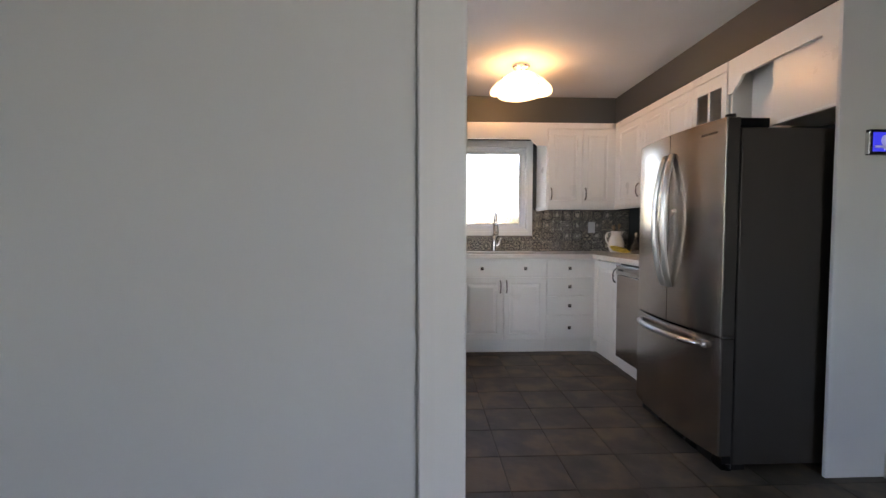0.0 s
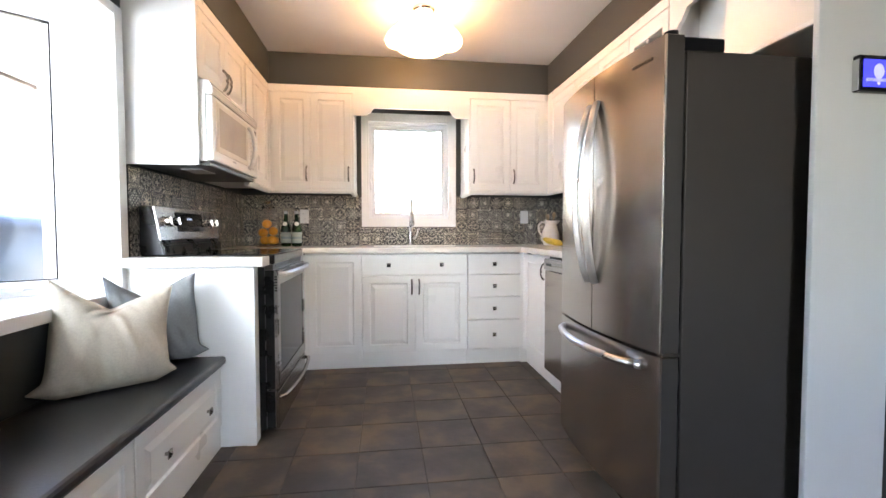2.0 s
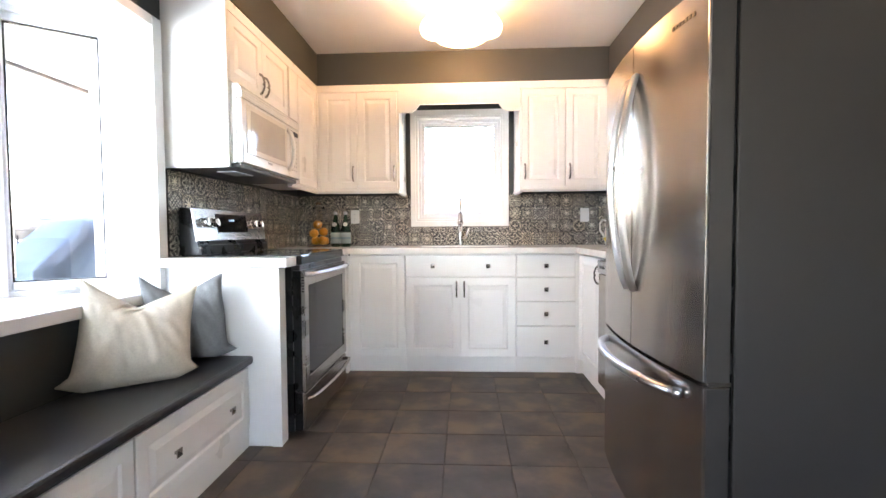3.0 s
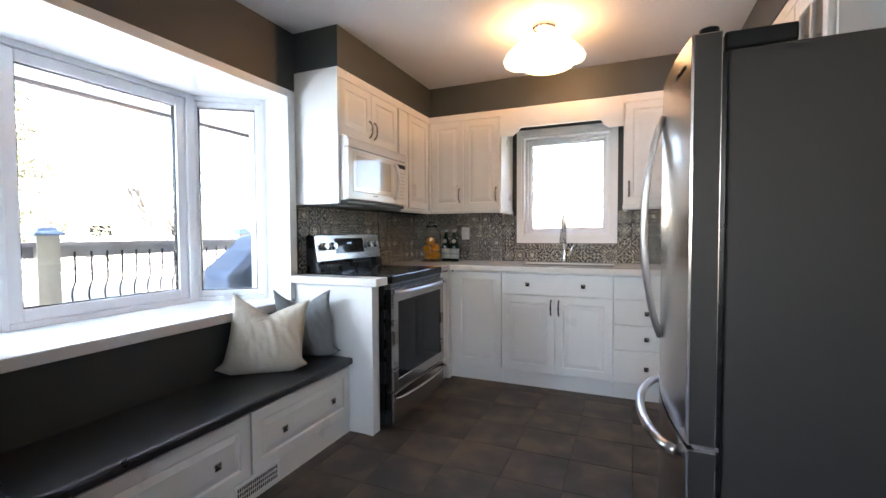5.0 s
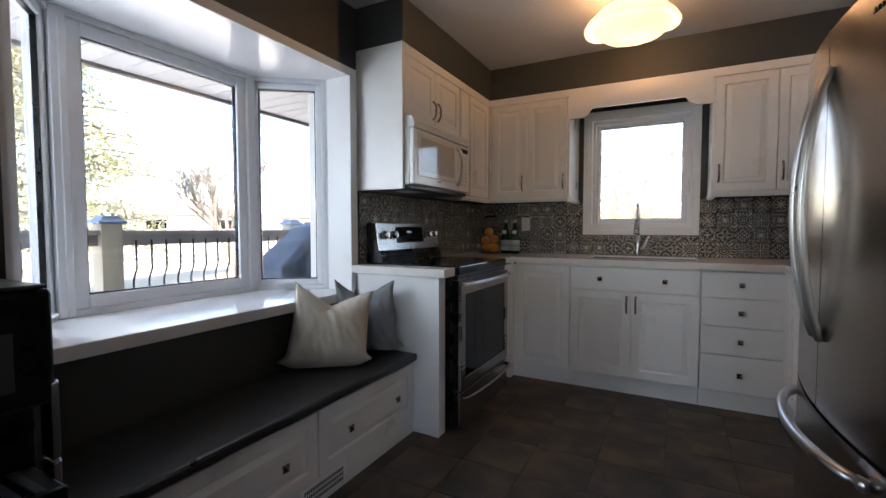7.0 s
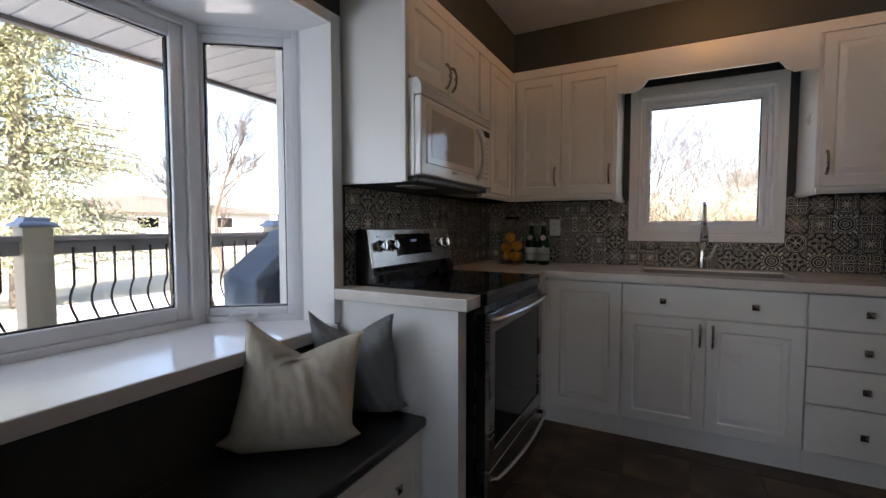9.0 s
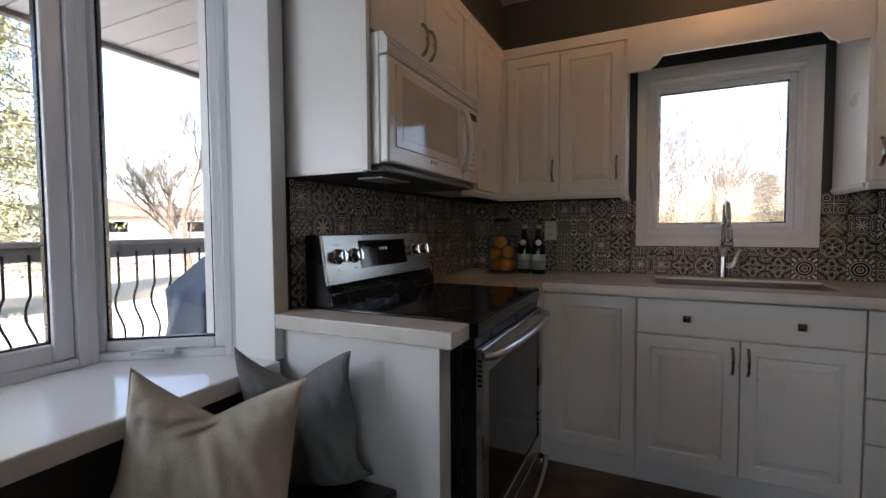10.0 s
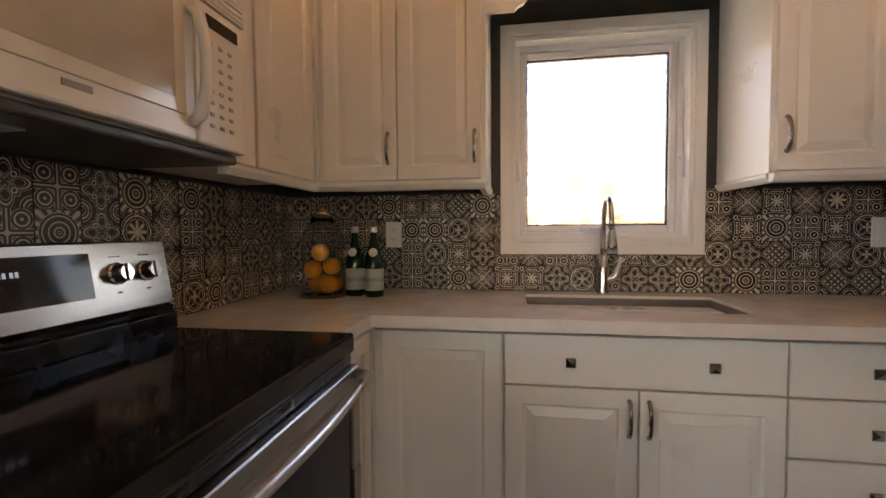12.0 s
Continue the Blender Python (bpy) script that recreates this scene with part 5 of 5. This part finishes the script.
# covered grill
COVER = mat("blue_grey_vinyl_cover", (0.065, 0.085, 0.11), 0.38, vary=0.12, scale=6, bump=0.6, bump_scale=25)
b = bmesh.new()
rings = []
for sx, sy, z, cy in ((0.34, 0.66, -0.054, 0), (0.33, 0.64, 0.35, 0), (0.32, 0.62, 0.78, 0), (0.30, 0.52, 0.86, 0.02), (0.27, 0.36, 1.02, 0.06), (0.20, 0.30, 1.13, 0.10), (0.08, 0.22, 1.18, 0.12)):
    ring = []
    for i in range(40):
        a = 2 * math.pi * i / 40
        c_, s_ = math.cos(a), math.sin(a)
        q = 1 + 0.06 * math.sin(11 * a + z * 5) * (1.25 - z) + 0.03 * math.sin(23 * a - z * 9)
        ring.append(b.verts.new((sx * q * math.copysign(abs(c_) ** 0.45, c_), cy + sy * q * math.copysign(abs(s_) ** 0.45, s_), z)))
    rings.append(ring)
for p, q in zip(rings, rings[1:]):
    for i in range(40):
        b.faces.new((p[i], p[(i + 1) % 40], q[(i + 1) % 40], q[i]))
b.faces.new(rings[-1])
grill = thing("covered_grill", "barbecue grill under a draped blue-grey vinyl cover", "grill", pose(-2.30, 4.45, 0))
part("cover", b, COVER, grill, smooth=True)

# eave with soffit panels
EX, EZ = -1.87, 2.055
i = 0
y = -1.2
while y < 7.5:
    structure("soffit_panel", box(EX + 0.022, -0.84, y, y + 0.133, EZ, EZ + 0.012, 0.004), ALU)
    y += 0.139
structure("fascia", box(EX - 0.02, EX + 0.02, -1.2, 7.6, EZ - 0.02, EZ + 0.16, 0.003), mat("brown_fascia", (0.17, 0.145, 0.13), 0.6))
structure("eave_roof", prism([(EX - 0.06, EZ + 0.165), (-0.6, EZ + 0.62), (-0.6, EZ + 0.72), (EX - 0.06, EZ + 0.22)], "y", -1.3, 7.6), SHINGLE)


# ---- trees ----
def fast_grow(start, way, length, radius, depth, seed, spread=0.5, up=0.12):
    """The whole skeleton in lists first, so that no mesh is joined twice."""
    rng = random.Random(seed)
    bars, tips = [], []

    def go(start, way, length, radius, depth):
        pts, p, d = [Vector(start)], Vector(start), Vector(way).normalized()
        n = 4 if depth > 1 else 3
        for _ in range(n):
            d = (d + Vector((rng.gauss(0, 0.10), rng.gauss(0, 0.10), rng.gauss(0, 0.06) + up * 0.3))).normalized()
            p = p + d * (length / n)
            pts.append(p.copy())
        bars.append((pts, radius, depth))
        tips.append((pts[-1], d, depth))
        if depth == 0:
            return
        for k in range(rng.randint(3, 4 if depth != 1 else 6)):
            at = pts[rng.randint(max(1, n - 3), n)]
            side = Vector((rng.gauss(0, 1), rng.gauss(0, 1), rng.gauss(0, 0.5)))
            side = (side - d * side.dot(d)).normalized()
            go(at, (d + side * spread * rng.uniform(0.7, 1.5) + Vector((0, 0, up))).normalized(), length * rng.uniform(0.6, 0.8), radius * 0.60, depth - 1)

    go(start, way, length, radius, depth)
    return bars, tips


def bars_mesh(bars, min_depth, max_depth):
    verts, faces = [], []
    for pts, radius, depth in bars:
        if not min_depth <= depth <= max_depth:
            continue
        sides = 8 if depth > 2 else 3
        side = None
        base = len(verts)
        for i, p in enumerate(pts):
            way = (pts[min(i + 1, len(pts) - 1)] - pts[max(i - 1, 0)]).normalized()
            if side is None:
                side = way.orthogonal()
            side = (side - way * side.dot(way)).normalized()
            up_ = way.cross(side)
            r = radius * (1 - 0.45 * i / (len(pts) - 1))
            for k in range(sides):
                a = 2 * math.pi * k / sides
                verts.append(p + r * (math.cos(a) * side + math.sin(a) * up_))
        for i in range(len(pts) - 1):
            for k in range(sides):
                a, c_ = base + i * sides + k, base + i * sides + (k + 1) % sides
                faces.append((a, c_, c_ + sides, a + sides))
    return verts, faces


def raw_part(name, verts, faces, material, parent, label="", kind=""):
    me = bpy.data.meshes.new(name)
    me.from_pydata([tuple(v) for v in verts], [], faces)
    me.materials.append(material)
    ob = new(name, me)
    ob.parent = parent
    return tagged(ob, label, kind=kind)


def leaves(tips, count, spread, size, seed, droop=0.0):
    rng = random.Random(seed)
    verts, faces = [], []
    for _ in range(count):
        p, d, _q = tips[rng.randrange(len(tips))]
        c_ = p + Vector((rng.gauss(0, spread), rng.gauss(0, spread), rng.gauss(0, spread * 0.5) - droop))
        a = Vector((rng.gauss(0, 1), rng.gauss(0, 1), rng.gauss(0, 1))).normalized() * size * rng.uniform(0.6, 1.5)
        e_ = a.orthogonal().normalized() * size * 0.35
        k = len(verts)
        verts += [c_ - a, c_ + e_, c_ + a, c_ - e_]
        faces.append((k, k + 1, k + 2, k + 3))
    return verts, faces


def bare_tree(name, label, m, height, seed, depth=6, leaf=None, leaf_count=0, spread=0.5, stems=1, bark=None):
    ob = thing(name, label, "tree", m)
    rng = random.Random(seed * 7)
    bars, tips = [], []
    for k in range(stems):
        a = 2 * math.pi * (k + rng.uniform(-0.3, 0.3)) / stems
        lean = 0.0 if stems == 1 else rng.uniform(0.15, 0.6)
        more = fast_grow((0.12 * lean * math.cos(a), 0.12 * lean * math.sin(a), 0), (lean * math.cos(a), lean * math.sin(a), 1), height * 0.30, height * (0.013 if stems == 1 else 0.0034), depth, seed + k, spread)
        bars += more[0]
        tips += more[1]
    bark = bark or BARK
    part_ = raw_part("trunk", *bars_mesh(bars, depth - 1, depth), bark, ob)
    raw_part("branches", *bars_mesh(bars, 0, depth - 2), bark, ob)
    if leaf:
        raw_part("crown", *leaves([t for t in tips if t[2] < 3], leaf_count, 0.12, 0.022, seed), leaf, ob)
    return ob


NEEDLE = mat("yellow_green_needles", (0.36, 0.35, 0.17), 0.8, vary=0.2, scale=0.7, tint=(0.16, 0.18, 0.12))
BUD = mat("pale_yellow_buds", (0.30, 0.24, 0.11), 0.8, vary=0.2, scale=1.0)
DARKGREEN = mat("dark_conifer_needles", (0.045, 0.07, 0.03), 0.85, vary=0.2, scale=1.0)


def conifer(name, label, m, height, width, needle, seed, count=26000, bottom=0.12):
    ob = thing(name, label, "tree", m)
    rng = random.Random(seed)
    part("trunk", tube([(0, 0, 0), (0.05, 0.02, height * 0.4), (0, 0.05, height * 0.98)], [height * 0.022, height * 0.014, 0.02], 10), BARK, ob)
    bars, tips = [], []
    levels = 26
    for i in range(levels):
        z = height * (bottom + (0.97 - bottom) * i / levels)
        r = width * (1 - (i / levels) ** 1.15) * rng.uniform(0.75, 1.12) + 0.15
        for k in range(7):
            a = rng.uniform(0, 2 * math.pi)
            rr = r * rng.uniform(0.65, 1.1)
            pts = [Vector((0, 0, z)), Vector((rr * 0.5 * math.cos(a), rr * 0.5 * math.sin(a), z + 0.10 * rr)), Vector((rr * math.cos(a), rr * math.sin(a), z + 0.02 * rr))]
            bars.append((pts, 0.03, 1))
            for q in range(2, 9):
                u = q / 8
                tips.append((Vector((rr * u * math.cos(a), rr * u * math.sin(a), z + rr * (0.2 * u - 0.18 * u * u))), Vector((0, 0, 1)), 0))
    raw_part("limbs", *bars_mesh(bars, 0, 3), BARK, ob)
    raw_part("crown", *leaves(tips, count, 0.30, 0.046, seed, 0.05), needle, ob)
    return ob


conifer("pine_tree", "tall yellow-green pine tree in the back garden", pose(-10.2, 5.2, GZ), 9.5, 2.4, NEEDLE, 5, 46000, 0.10)
bare_tree("bare_tree", "leafless spreading garden tree beyond the patio", pose(-11.0, 9.9, GZ), 6.5, 11, 7)
# paler than BARK: the glare of the bright garden is put into the colour
TWIG = mat("sunlit_pale_twigs", (0.27, 0.23, 0.19), 0.9, vary=0.15, scale=8)
bare_tree("bare_tree", "leafless multi-stemmed tree with fine pale twigs beyond the sink window", pose(0.9, 15.0, GZ), 7.2, 23, 6, None, 0, 0.5, 4, TWIG)
bare_tree("bare_tree", "leafless multi-stemmed tree with fine pale twigs beyond the sink window", pose(-0.5, 16.0, GZ), 8.0, 37, 6, None, 0, 0.5, 4, TWIG)
bare_tree("bare_tree", "leafless tree with thin branches far beyond the sink window", pose(2.4, 18.5, GZ), 6.5, 31, 6, None, 0, 0.55, 3, TWIG)
bare_tree("bare_tree", "leafless tree with thin spreading branches", pose(-4.5, 17.0, GZ), 7.0, 47, 6, BUD, 2000, 0.6)
bare_tree("bare_tree", "leafless tree near the deck with long drooping branches", pose(-6.5, 9.6, GZ), 6.0, 61, 6, None, 0, 0.75, 1, TWIG)
bare_tree("shrub", "low yellow budding shrub beyond the sink window", pose(0.7, 13.5, GZ), 3.8, 71, 4, BUD, 9000, 0.8, 6, TWIG)
bare_tree("shrub", "low yellow budding shrub beyond the sink window", pose(1.9, 14.0, GZ), 3.6, 73, 4, BUD, 9000, 0.8, 6, TWIG)
bare_tree("shrub", "low yellow budding shrub beyond the sink window", pose(-0.6, 14.5, GZ), 3.8, 79, 4, BUD, 8000, 0.8, 6, TWIG)
conifer("spruce_tree", "dark green spruce tree far behind the house", pose(4.7, 24.0, GZ), 3.9, 1.3, DARKGREEN, 9, 7000, 0.05)


def far_house(name, label, m, w, d, h, roof_h, wall_mat):
    ob = thing(name, label, "house", m)
    part("wall", box(-w / 2, w / 2, -d / 2, d / 2, 0, h), wall_mat, ob)
    part("roof", prism([(-w / 2 - 0.4, h), (w / 2 + 0.4, h), (0, h + roof_h)], "y", -d / 2 - 0.4, d / 2 + 0.4), SHINGLE, ob)
    for wx in (-w * 0.3, w * 0.02, w * 0.3):
        wn_ = part("window", box(wx - 0.6, wx + 0.6, -d / 2 - 0.04, -d / 2 - 0.001, 1.0, 2.1), TRIM, ob)
        part("pane", box(wx - 0.52, wx + 0.52, -d / 2 - 0.05, -d / 2 - 0.041, 1.08, 2.02), BLACK_GLASS, wn_)
    return ob


far_house("far_house", "low brick bungalow with a brown shingle roof", pose(-30, 18, GZ, 0, 0, 60), 14, 8, 2.3, 1.0, SIDING)
far_house("far_house", "pale sided house with a brown shingle roof", pose(-26, 34, GZ, 0, 0, 40), 12, 8, 2.4, 1.2, SIDING)
far_house("far_house", "low house behind the sink window with reddish shingles", pose(12, 40, GZ, 0, 0, 0), 16, 8, 2.0, 1.2, BRICK_FAR)
# board fence at the end of the garden
fence2 = thing("garden_fence", "pale weathered board fence at the end of the garden", "fence", pose(-18, 6, GZ))
for i in range(110):
    o = part("board", box(-0.02, 0.02, -16 + i * 0.30, -16 + i * 0.30 + 0.285, 0.03, 1.45), SIDING, fence2)
part("rail", box(0.02, 0.06, -16, 17, 0.3, 0.38), SIDING, fence2)
part("rail", box(0.02, 0.06, -16, 17, 1.1, 1.18), SIDING, fence2)


# ---- patterned wall tiles ----
def pattern_tile_material():
    m = bpy.data.materials.new("patterned_encaustic_tile")
    m.use_nodes = True
    n, l = m.node_tree.nodes, m.node_tree.links
    p = n["Principled BSDF"]

    def op(kind, a, b=None, c=None):
        node = n.new("ShaderNodeMath")
        node.operation = kind
        for i, x in enumerate((a, b, c)):
            if x is None:
                continue
            if isinstance(x, (int, float)):
                node.inputs[i].default_value = x
            else:
                l.new(x, node.inputs[i])
        return node.outputs[0]

    tc, info = n.new("ShaderNodeTexCoord"), n.new("ShaderNodeObjectInfo")
    sep = n.new("ShaderNodeSeparateXYZ")
    l.new(tc.outputs["Object"], sep.inputs[0])
    u, v = op("MULTIPLY", sep.outputs[0], 1 / 0.0535), op("MULTIPLY", sep.outputs[2], 1 / 0.0535)
    rnd = info.outputs["Random"]
    rnd2 = op("FRACT", op("MULTIPLY", rnd, 7.31))
    rnd3 = op("FRACT", op("MULTIPLY", rnd, 19.7))
    big, small = op("MAXIMUM", op("ABSOLUTE", u), op("ABSOLUTE", v)), op("MINIMUM", op("ABSOLUTE", u), op("ABSOLUTE", v))

    def away(cx, cy):
        return op("SQRT", op("ADD", op("POWER", op("ABSOLUTE", op("SUBTRACT", big, cx)), 2), op("POWER", op("ABSOLUTE", op("SUBTRACT", small, cy)), 2)))

    def loop(cx, cy, radius, width):
        return op("SUBTRACT", width, op("ABSOLUTE", op("SUBTRACT", away(cx, cy), radius)))

    x2, y2 = op("ABSOLUTE", u), op("ABSOLUTE", v)
    r = op("SQRT", op("ADD", op("POWER", x2, 2), op("POWER", y2, 2)))
    ang = op("ARCTAN2", v, u)

    def spokes(k, turn=0.0):
        return op("COSINE", op("ADD", op("MULTIPLY", ang, k), turn))

    def ring(radius, width):
        return op("SUBTRACT", width, op("ABSOLUTE", op("SUBTRACT", r, radius)))

    def petals(k, turn, lo_, hi_, width):
        """Outlined petals: the edge of a wavy disc."""
        return op("SUBTRACT", width, op("ABSOLUTE", op("SUBTRACT", r, op("ADD", (lo_ + hi_) / 2, op("MULTIPLY", spokes(k, turn), (hi_ - lo_) / 2)))))

    def filled(k, turn, lo_, hi_):
        return op("SUBTRACT", op("ADD", (lo_ + hi_) / 2, op("MULTIPLY", spokes(k, turn), (hi_ - lo_) / 2)), r)

    def union(*many):
        total = many[0]
        for one in many[1:]:
            total = op("MAXIMUM", total, one)
        return total

    diamond = op("ADD", x2, y2)
    corner_arc = loop(1.0, 1.0, 0.36, 0.05)
    corner_dot = op("SUBTRACT", 0.16, away(1.0, 1.0))
    lattice = op("MULTIPLY", op("SUBTRACT", op("ABSOLUTE", op("SINE", op("MULTIPLY", op("ADD", u, v), 7.0))), 0.60), 0.15)
    lattice2 = op("MULTIPLY", op("SUBTRACT", op("ABSOLUTE", op("SINE", op("MULTIPLY", op("SUBTRACT", u, v), 7.0))), 0.60), 0.15)
    motifs = [
        union(filled(8, 0.0, 0.16, 0.66), ring(0.84, 0.05), corner_dot, loop(1.0, 0.0, 0.12, 0.04)),
        union(loop(0.55, 0.55, 0.27, 0.055), op("SUBTRACT", 0.09, away(0.55, 0.55)), op("SUBTRACT", 0.055, small), op("SUBTRACT", 0.14, r)),
        union(ring(0.22, 0.05), ring(0.46, 0.05), ring(0.72, 0.05), op("MINIMUM", op("MULTIPLY", spokes(16), 0.2), op("SUBTRACT", r, 0.84))),
        union(op("MINIMUM", op("MINIMUM", lattice, lattice2), op("SUBTRACT", 0.80, diamond)), op("SUBTRACT", 0.04, op("ABSOLUTE", op("SUBTRACT", diamond, 0.90))), corner_arc, corner_dot),
        union(ring(0.88, 0.055), petals(4, math.pi, 0.18, 0.80, 0.055), filled(4, 0.0, 0.03, 0.34), corner_dot),
        union(petals(4, 0.0, 0.34, 0.90, 0.06), petals(4, math.pi, 0.12, 0.56, 0.055), corner_arc),
        union(filled(8, math.pi, 0.10, 0.50), op("MINIMUM", op("SUBTRACT", 0.05, op("ABSOLUTE", op("SUBTRACT", big, 0.72))), op("SUBTRACT", 0.45, small)), loop(0.80, 0.80, 0.14, 0.05), loop(0.62, 0.30, 0.12, 0.04)),
        union(op("SUBTRACT", 0.05, op("ABSOLUTE", op("SUBTRACT", diamond, 0.62))), op("MINIMUM", op("SUBTRACT", 0.07, op("SUBTRACT", big, small)), op("SUBTRACT", 0.95, r)), ring(0.20, 0.05), loop(1.0, 0.0, 0.30, 0.05)),
    ]
    mixv = motifs[0]
    for i, motif in enumerate(motifs[1:]):
        turn_ = op("GREATER_THAN", op("FRACT", op("MULTIPLY", rnd, 37.7)), (i + 1) / len(motifs))
        mixv = op("ADD", op("MULTIPLY", mixv, op("SUBTRACT", 1.0, turn_)), op("MULTIPLY", motif, turn_))
    mixv = op("MAXIMUM", op("SUBTRACT", mixv, 0.016), op("SUBTRACT", 0.016, op("ABSOLUTE", op("ADD", mixv, 0.100))))
    mixv = op("MULTIPLY", mixv, 13.0)
    border = op("MULTIPLY", op("SUBTRACT", 0.975, op("MAXIMUM", op("ABSOLUTE", u), op("ABSOLUTE", v))), 18.0)
    mixv = op("MINIMUM", op("ADD", mixv, 0.02), border)
    edge = n.new("ShaderNodeMapRange")
    edge.inputs[1].default_value, edge.inputs[2].default_value = -0.06, 0.08
    l.new(mixv, edge.inputs[0])
    worn = n.new("ShaderNodeTexNoise")
    worn.inputs["Scale"].default_value, worn.inputs["Detail"].default_value = 55, 4
    l.new(tc.outputs["Object"], worn.inputs["Vector"])
    fac = op("MULTIPLY", edge.outputs[0], op("MINIMUM", 1.0, op("ADD", 0.68, op("MULTIPLY", worn.outputs[0], 0.7))))
    light = n.new("ShaderNodeMix")
    light.data_type = "RGBA"
    light.inputs["A"].default_value, light.inputs["B"].default_value = (0.78, 0.68, 0.53, 1), (0.68, 0.65, 0.58, 1)
    l.new(rnd2, light.inputs["Factor"])
    dark = n.new("ShaderNodeMix")
    dark.data_type = "RGBA"
    dark.inputs["A"].default_value, dark.inputs["B"].default_value = (0.008, 0.007, 0.009, 1), (0.022, 0.018, 0.016, 1)
    l.new(op("MULTIPLY", rnd3, rnd), dark.inputs["Factor"])
    mix = n.new("ShaderNodeMix")
    mix.data_type = "RGBA"
    l.new(fac, mix.inputs["Factor"])
    l.new(dark.outputs["Result"], mix.inputs["A"])
    l.new(light.outputs["Result"], mix.inputs["B"])
    l.new(mix.outputs["Result"], p.inputs["Base Color"])
    p.inputs["Roughness"].default_value = 0.42
    b = n.new("ShaderNodeBump")
    b.inputs["Strength"].default_value, b.inputs["Distance"].default_value = 0.2, 0.001
    l.new(worn.outputs[0], b.inputs["Height"])
    l.new(b.outputs[0], p.inputs["Normal"])
    return m


PATTERN = pattern_tile_material()
T = 0.1075
SGROUT = mat("grey_tile_grout", (0.20, 0.17, 0.145), 0.9, vary=0.1, scale=40)
b = box(XL + 0.001, 0.376, YB - 0.006, YB - 0.0005, 0.916, 1.349)
box(1.199, XR - 0.001, YB - 0.006, YB - 0.0005, 0.916, 1.349, bm=b)
box(0.376, 1.199, YB - 0.006, YB - 0.0005, 0.916, 1.076, bm=b)
back_splash = structure("backsplash_back", b, SGROUT, "grouted tile bed over the worktop")
side_splash = structure("backsplash_side", box(XL + 0.0005, XL + 0.006, 3.064, YB - 0.007, 0.60, 1.349), SGROUT, "grouted tile bed behind the range")
tile_meshes = {}


def tile_piece(w, h, cu, cv):
    """A thin bevelled tile centred on its pattern; cut tiles keep the pattern's centre."""
    key = (round(w, 4), round(h, 4), round(cu, 4), round(cv, 4))
    if key not in tile_meshes:
        b = box(cu - w / 2 + 0.0009, cu + w / 2 - 0.0009, -0.006, 0.0, cv - h / 2 + 0.0009, cv + h / 2 - 0.0009)
        bmesh.ops.bevel(b, geom=[e for e in b.edges if all(v.co.y < -0.005 for v in e.verts)], offset=0.0009, segments=1, affect="EDGES")
        tile_meshes[key] = mesh_of(b, "tile", PATTERN)
    return tile_meshes[key]


def splash(length, z0, z1, place, parent, skip=None):
    """Rows of square tiles from the worktop up; place gives the pose of a tile's centre at a distance and a height."""
    rows = math.ceil((z1 - z0) / T - 0.01)
    for r_ in range(rows):
        za, zb = z0 + r_ * T, min(z0 + (r_ + 1) * T, z1)
        for c_ in range(math.ceil(length / T - 0.01)):
            sa, sb = c_ * T, min((c_ + 1) * T, length)
            lo_, hi_ = sa, sb
            if skip and zb > skip[2] + 0.002 and lo_ < skip[1] and hi_ > skip[0]:
                if za < skip[2] - 0.004:
                    zb2 = skip[2]
                else:
                    zb2 = zb
                    if lo_ >= skip[0] and hi_ <= skip[1]:
                        continue
                    if lo_ < skip[0]:
                        hi_ = skip[0]
                    else:
                        lo_ = skip[1]
                    if hi_ - lo_ < 0.008:
                        continue
            else:
                zb2 = zb
            cs, cz = c_ * T + T / 2, z0 + r_ * T + T / 2
            o = new("tile", tile_piece(hi_ - lo_, zb2 - za, (lo_ + hi_) / 2 - cs, (za + zb2) / 2 - cz))
            o.matrix_basis = place(cs, cz)
            o.parent = parent


splash(XR - XL - 0.012, 0.9165, 1.349, lambda s, z: pose(XL + 0.007 + s, YB - 0.006, z), back_splash, (0.372 - XL - 0.007, 1.203 - XL - 0.007, 1.072))
splash(YB - 0.014 - 3.064, 0.9165, 1.349, lambda s, z: pose(XL + 0.006, 3.064 + s, z, 0, 0, 90), side_splash)

# ---- floor tiles ----
floor = bpy.data.objects["floor"]
FT, FX0, FY0_ = 0.2935, 0.148, 2.885
b = box(-FT / 2 + 0.0017, FT / 2 - 0.0017, -FT / 2 + 0.0017, FT / 2 - 0.0017, -0.006, 0.0)
bmesh.ops.bevel(b, geom=[e for e in b.edges if all(v.co.z > -0.001 for v in e.verts)], offset=0.002, segments=1, affect="EDGES")
ft_mesh = mesh_of(b, "floor_tile", FLOOR_TILE)
for i in range(-3, 9):
    for k in range(-14, 6):
        x, y = FX0 + (i + 0.5) * FT, FY0_ + (k + 0.5) * FT
        if x < XL - 0.05 or y > YB:
            continue
        if len(floor.children) >= 235:
            continue
        o = new("floor_tile", ft_mesh)
        o.parent = floor
        o.matrix_basis = pose(x, y, 0)
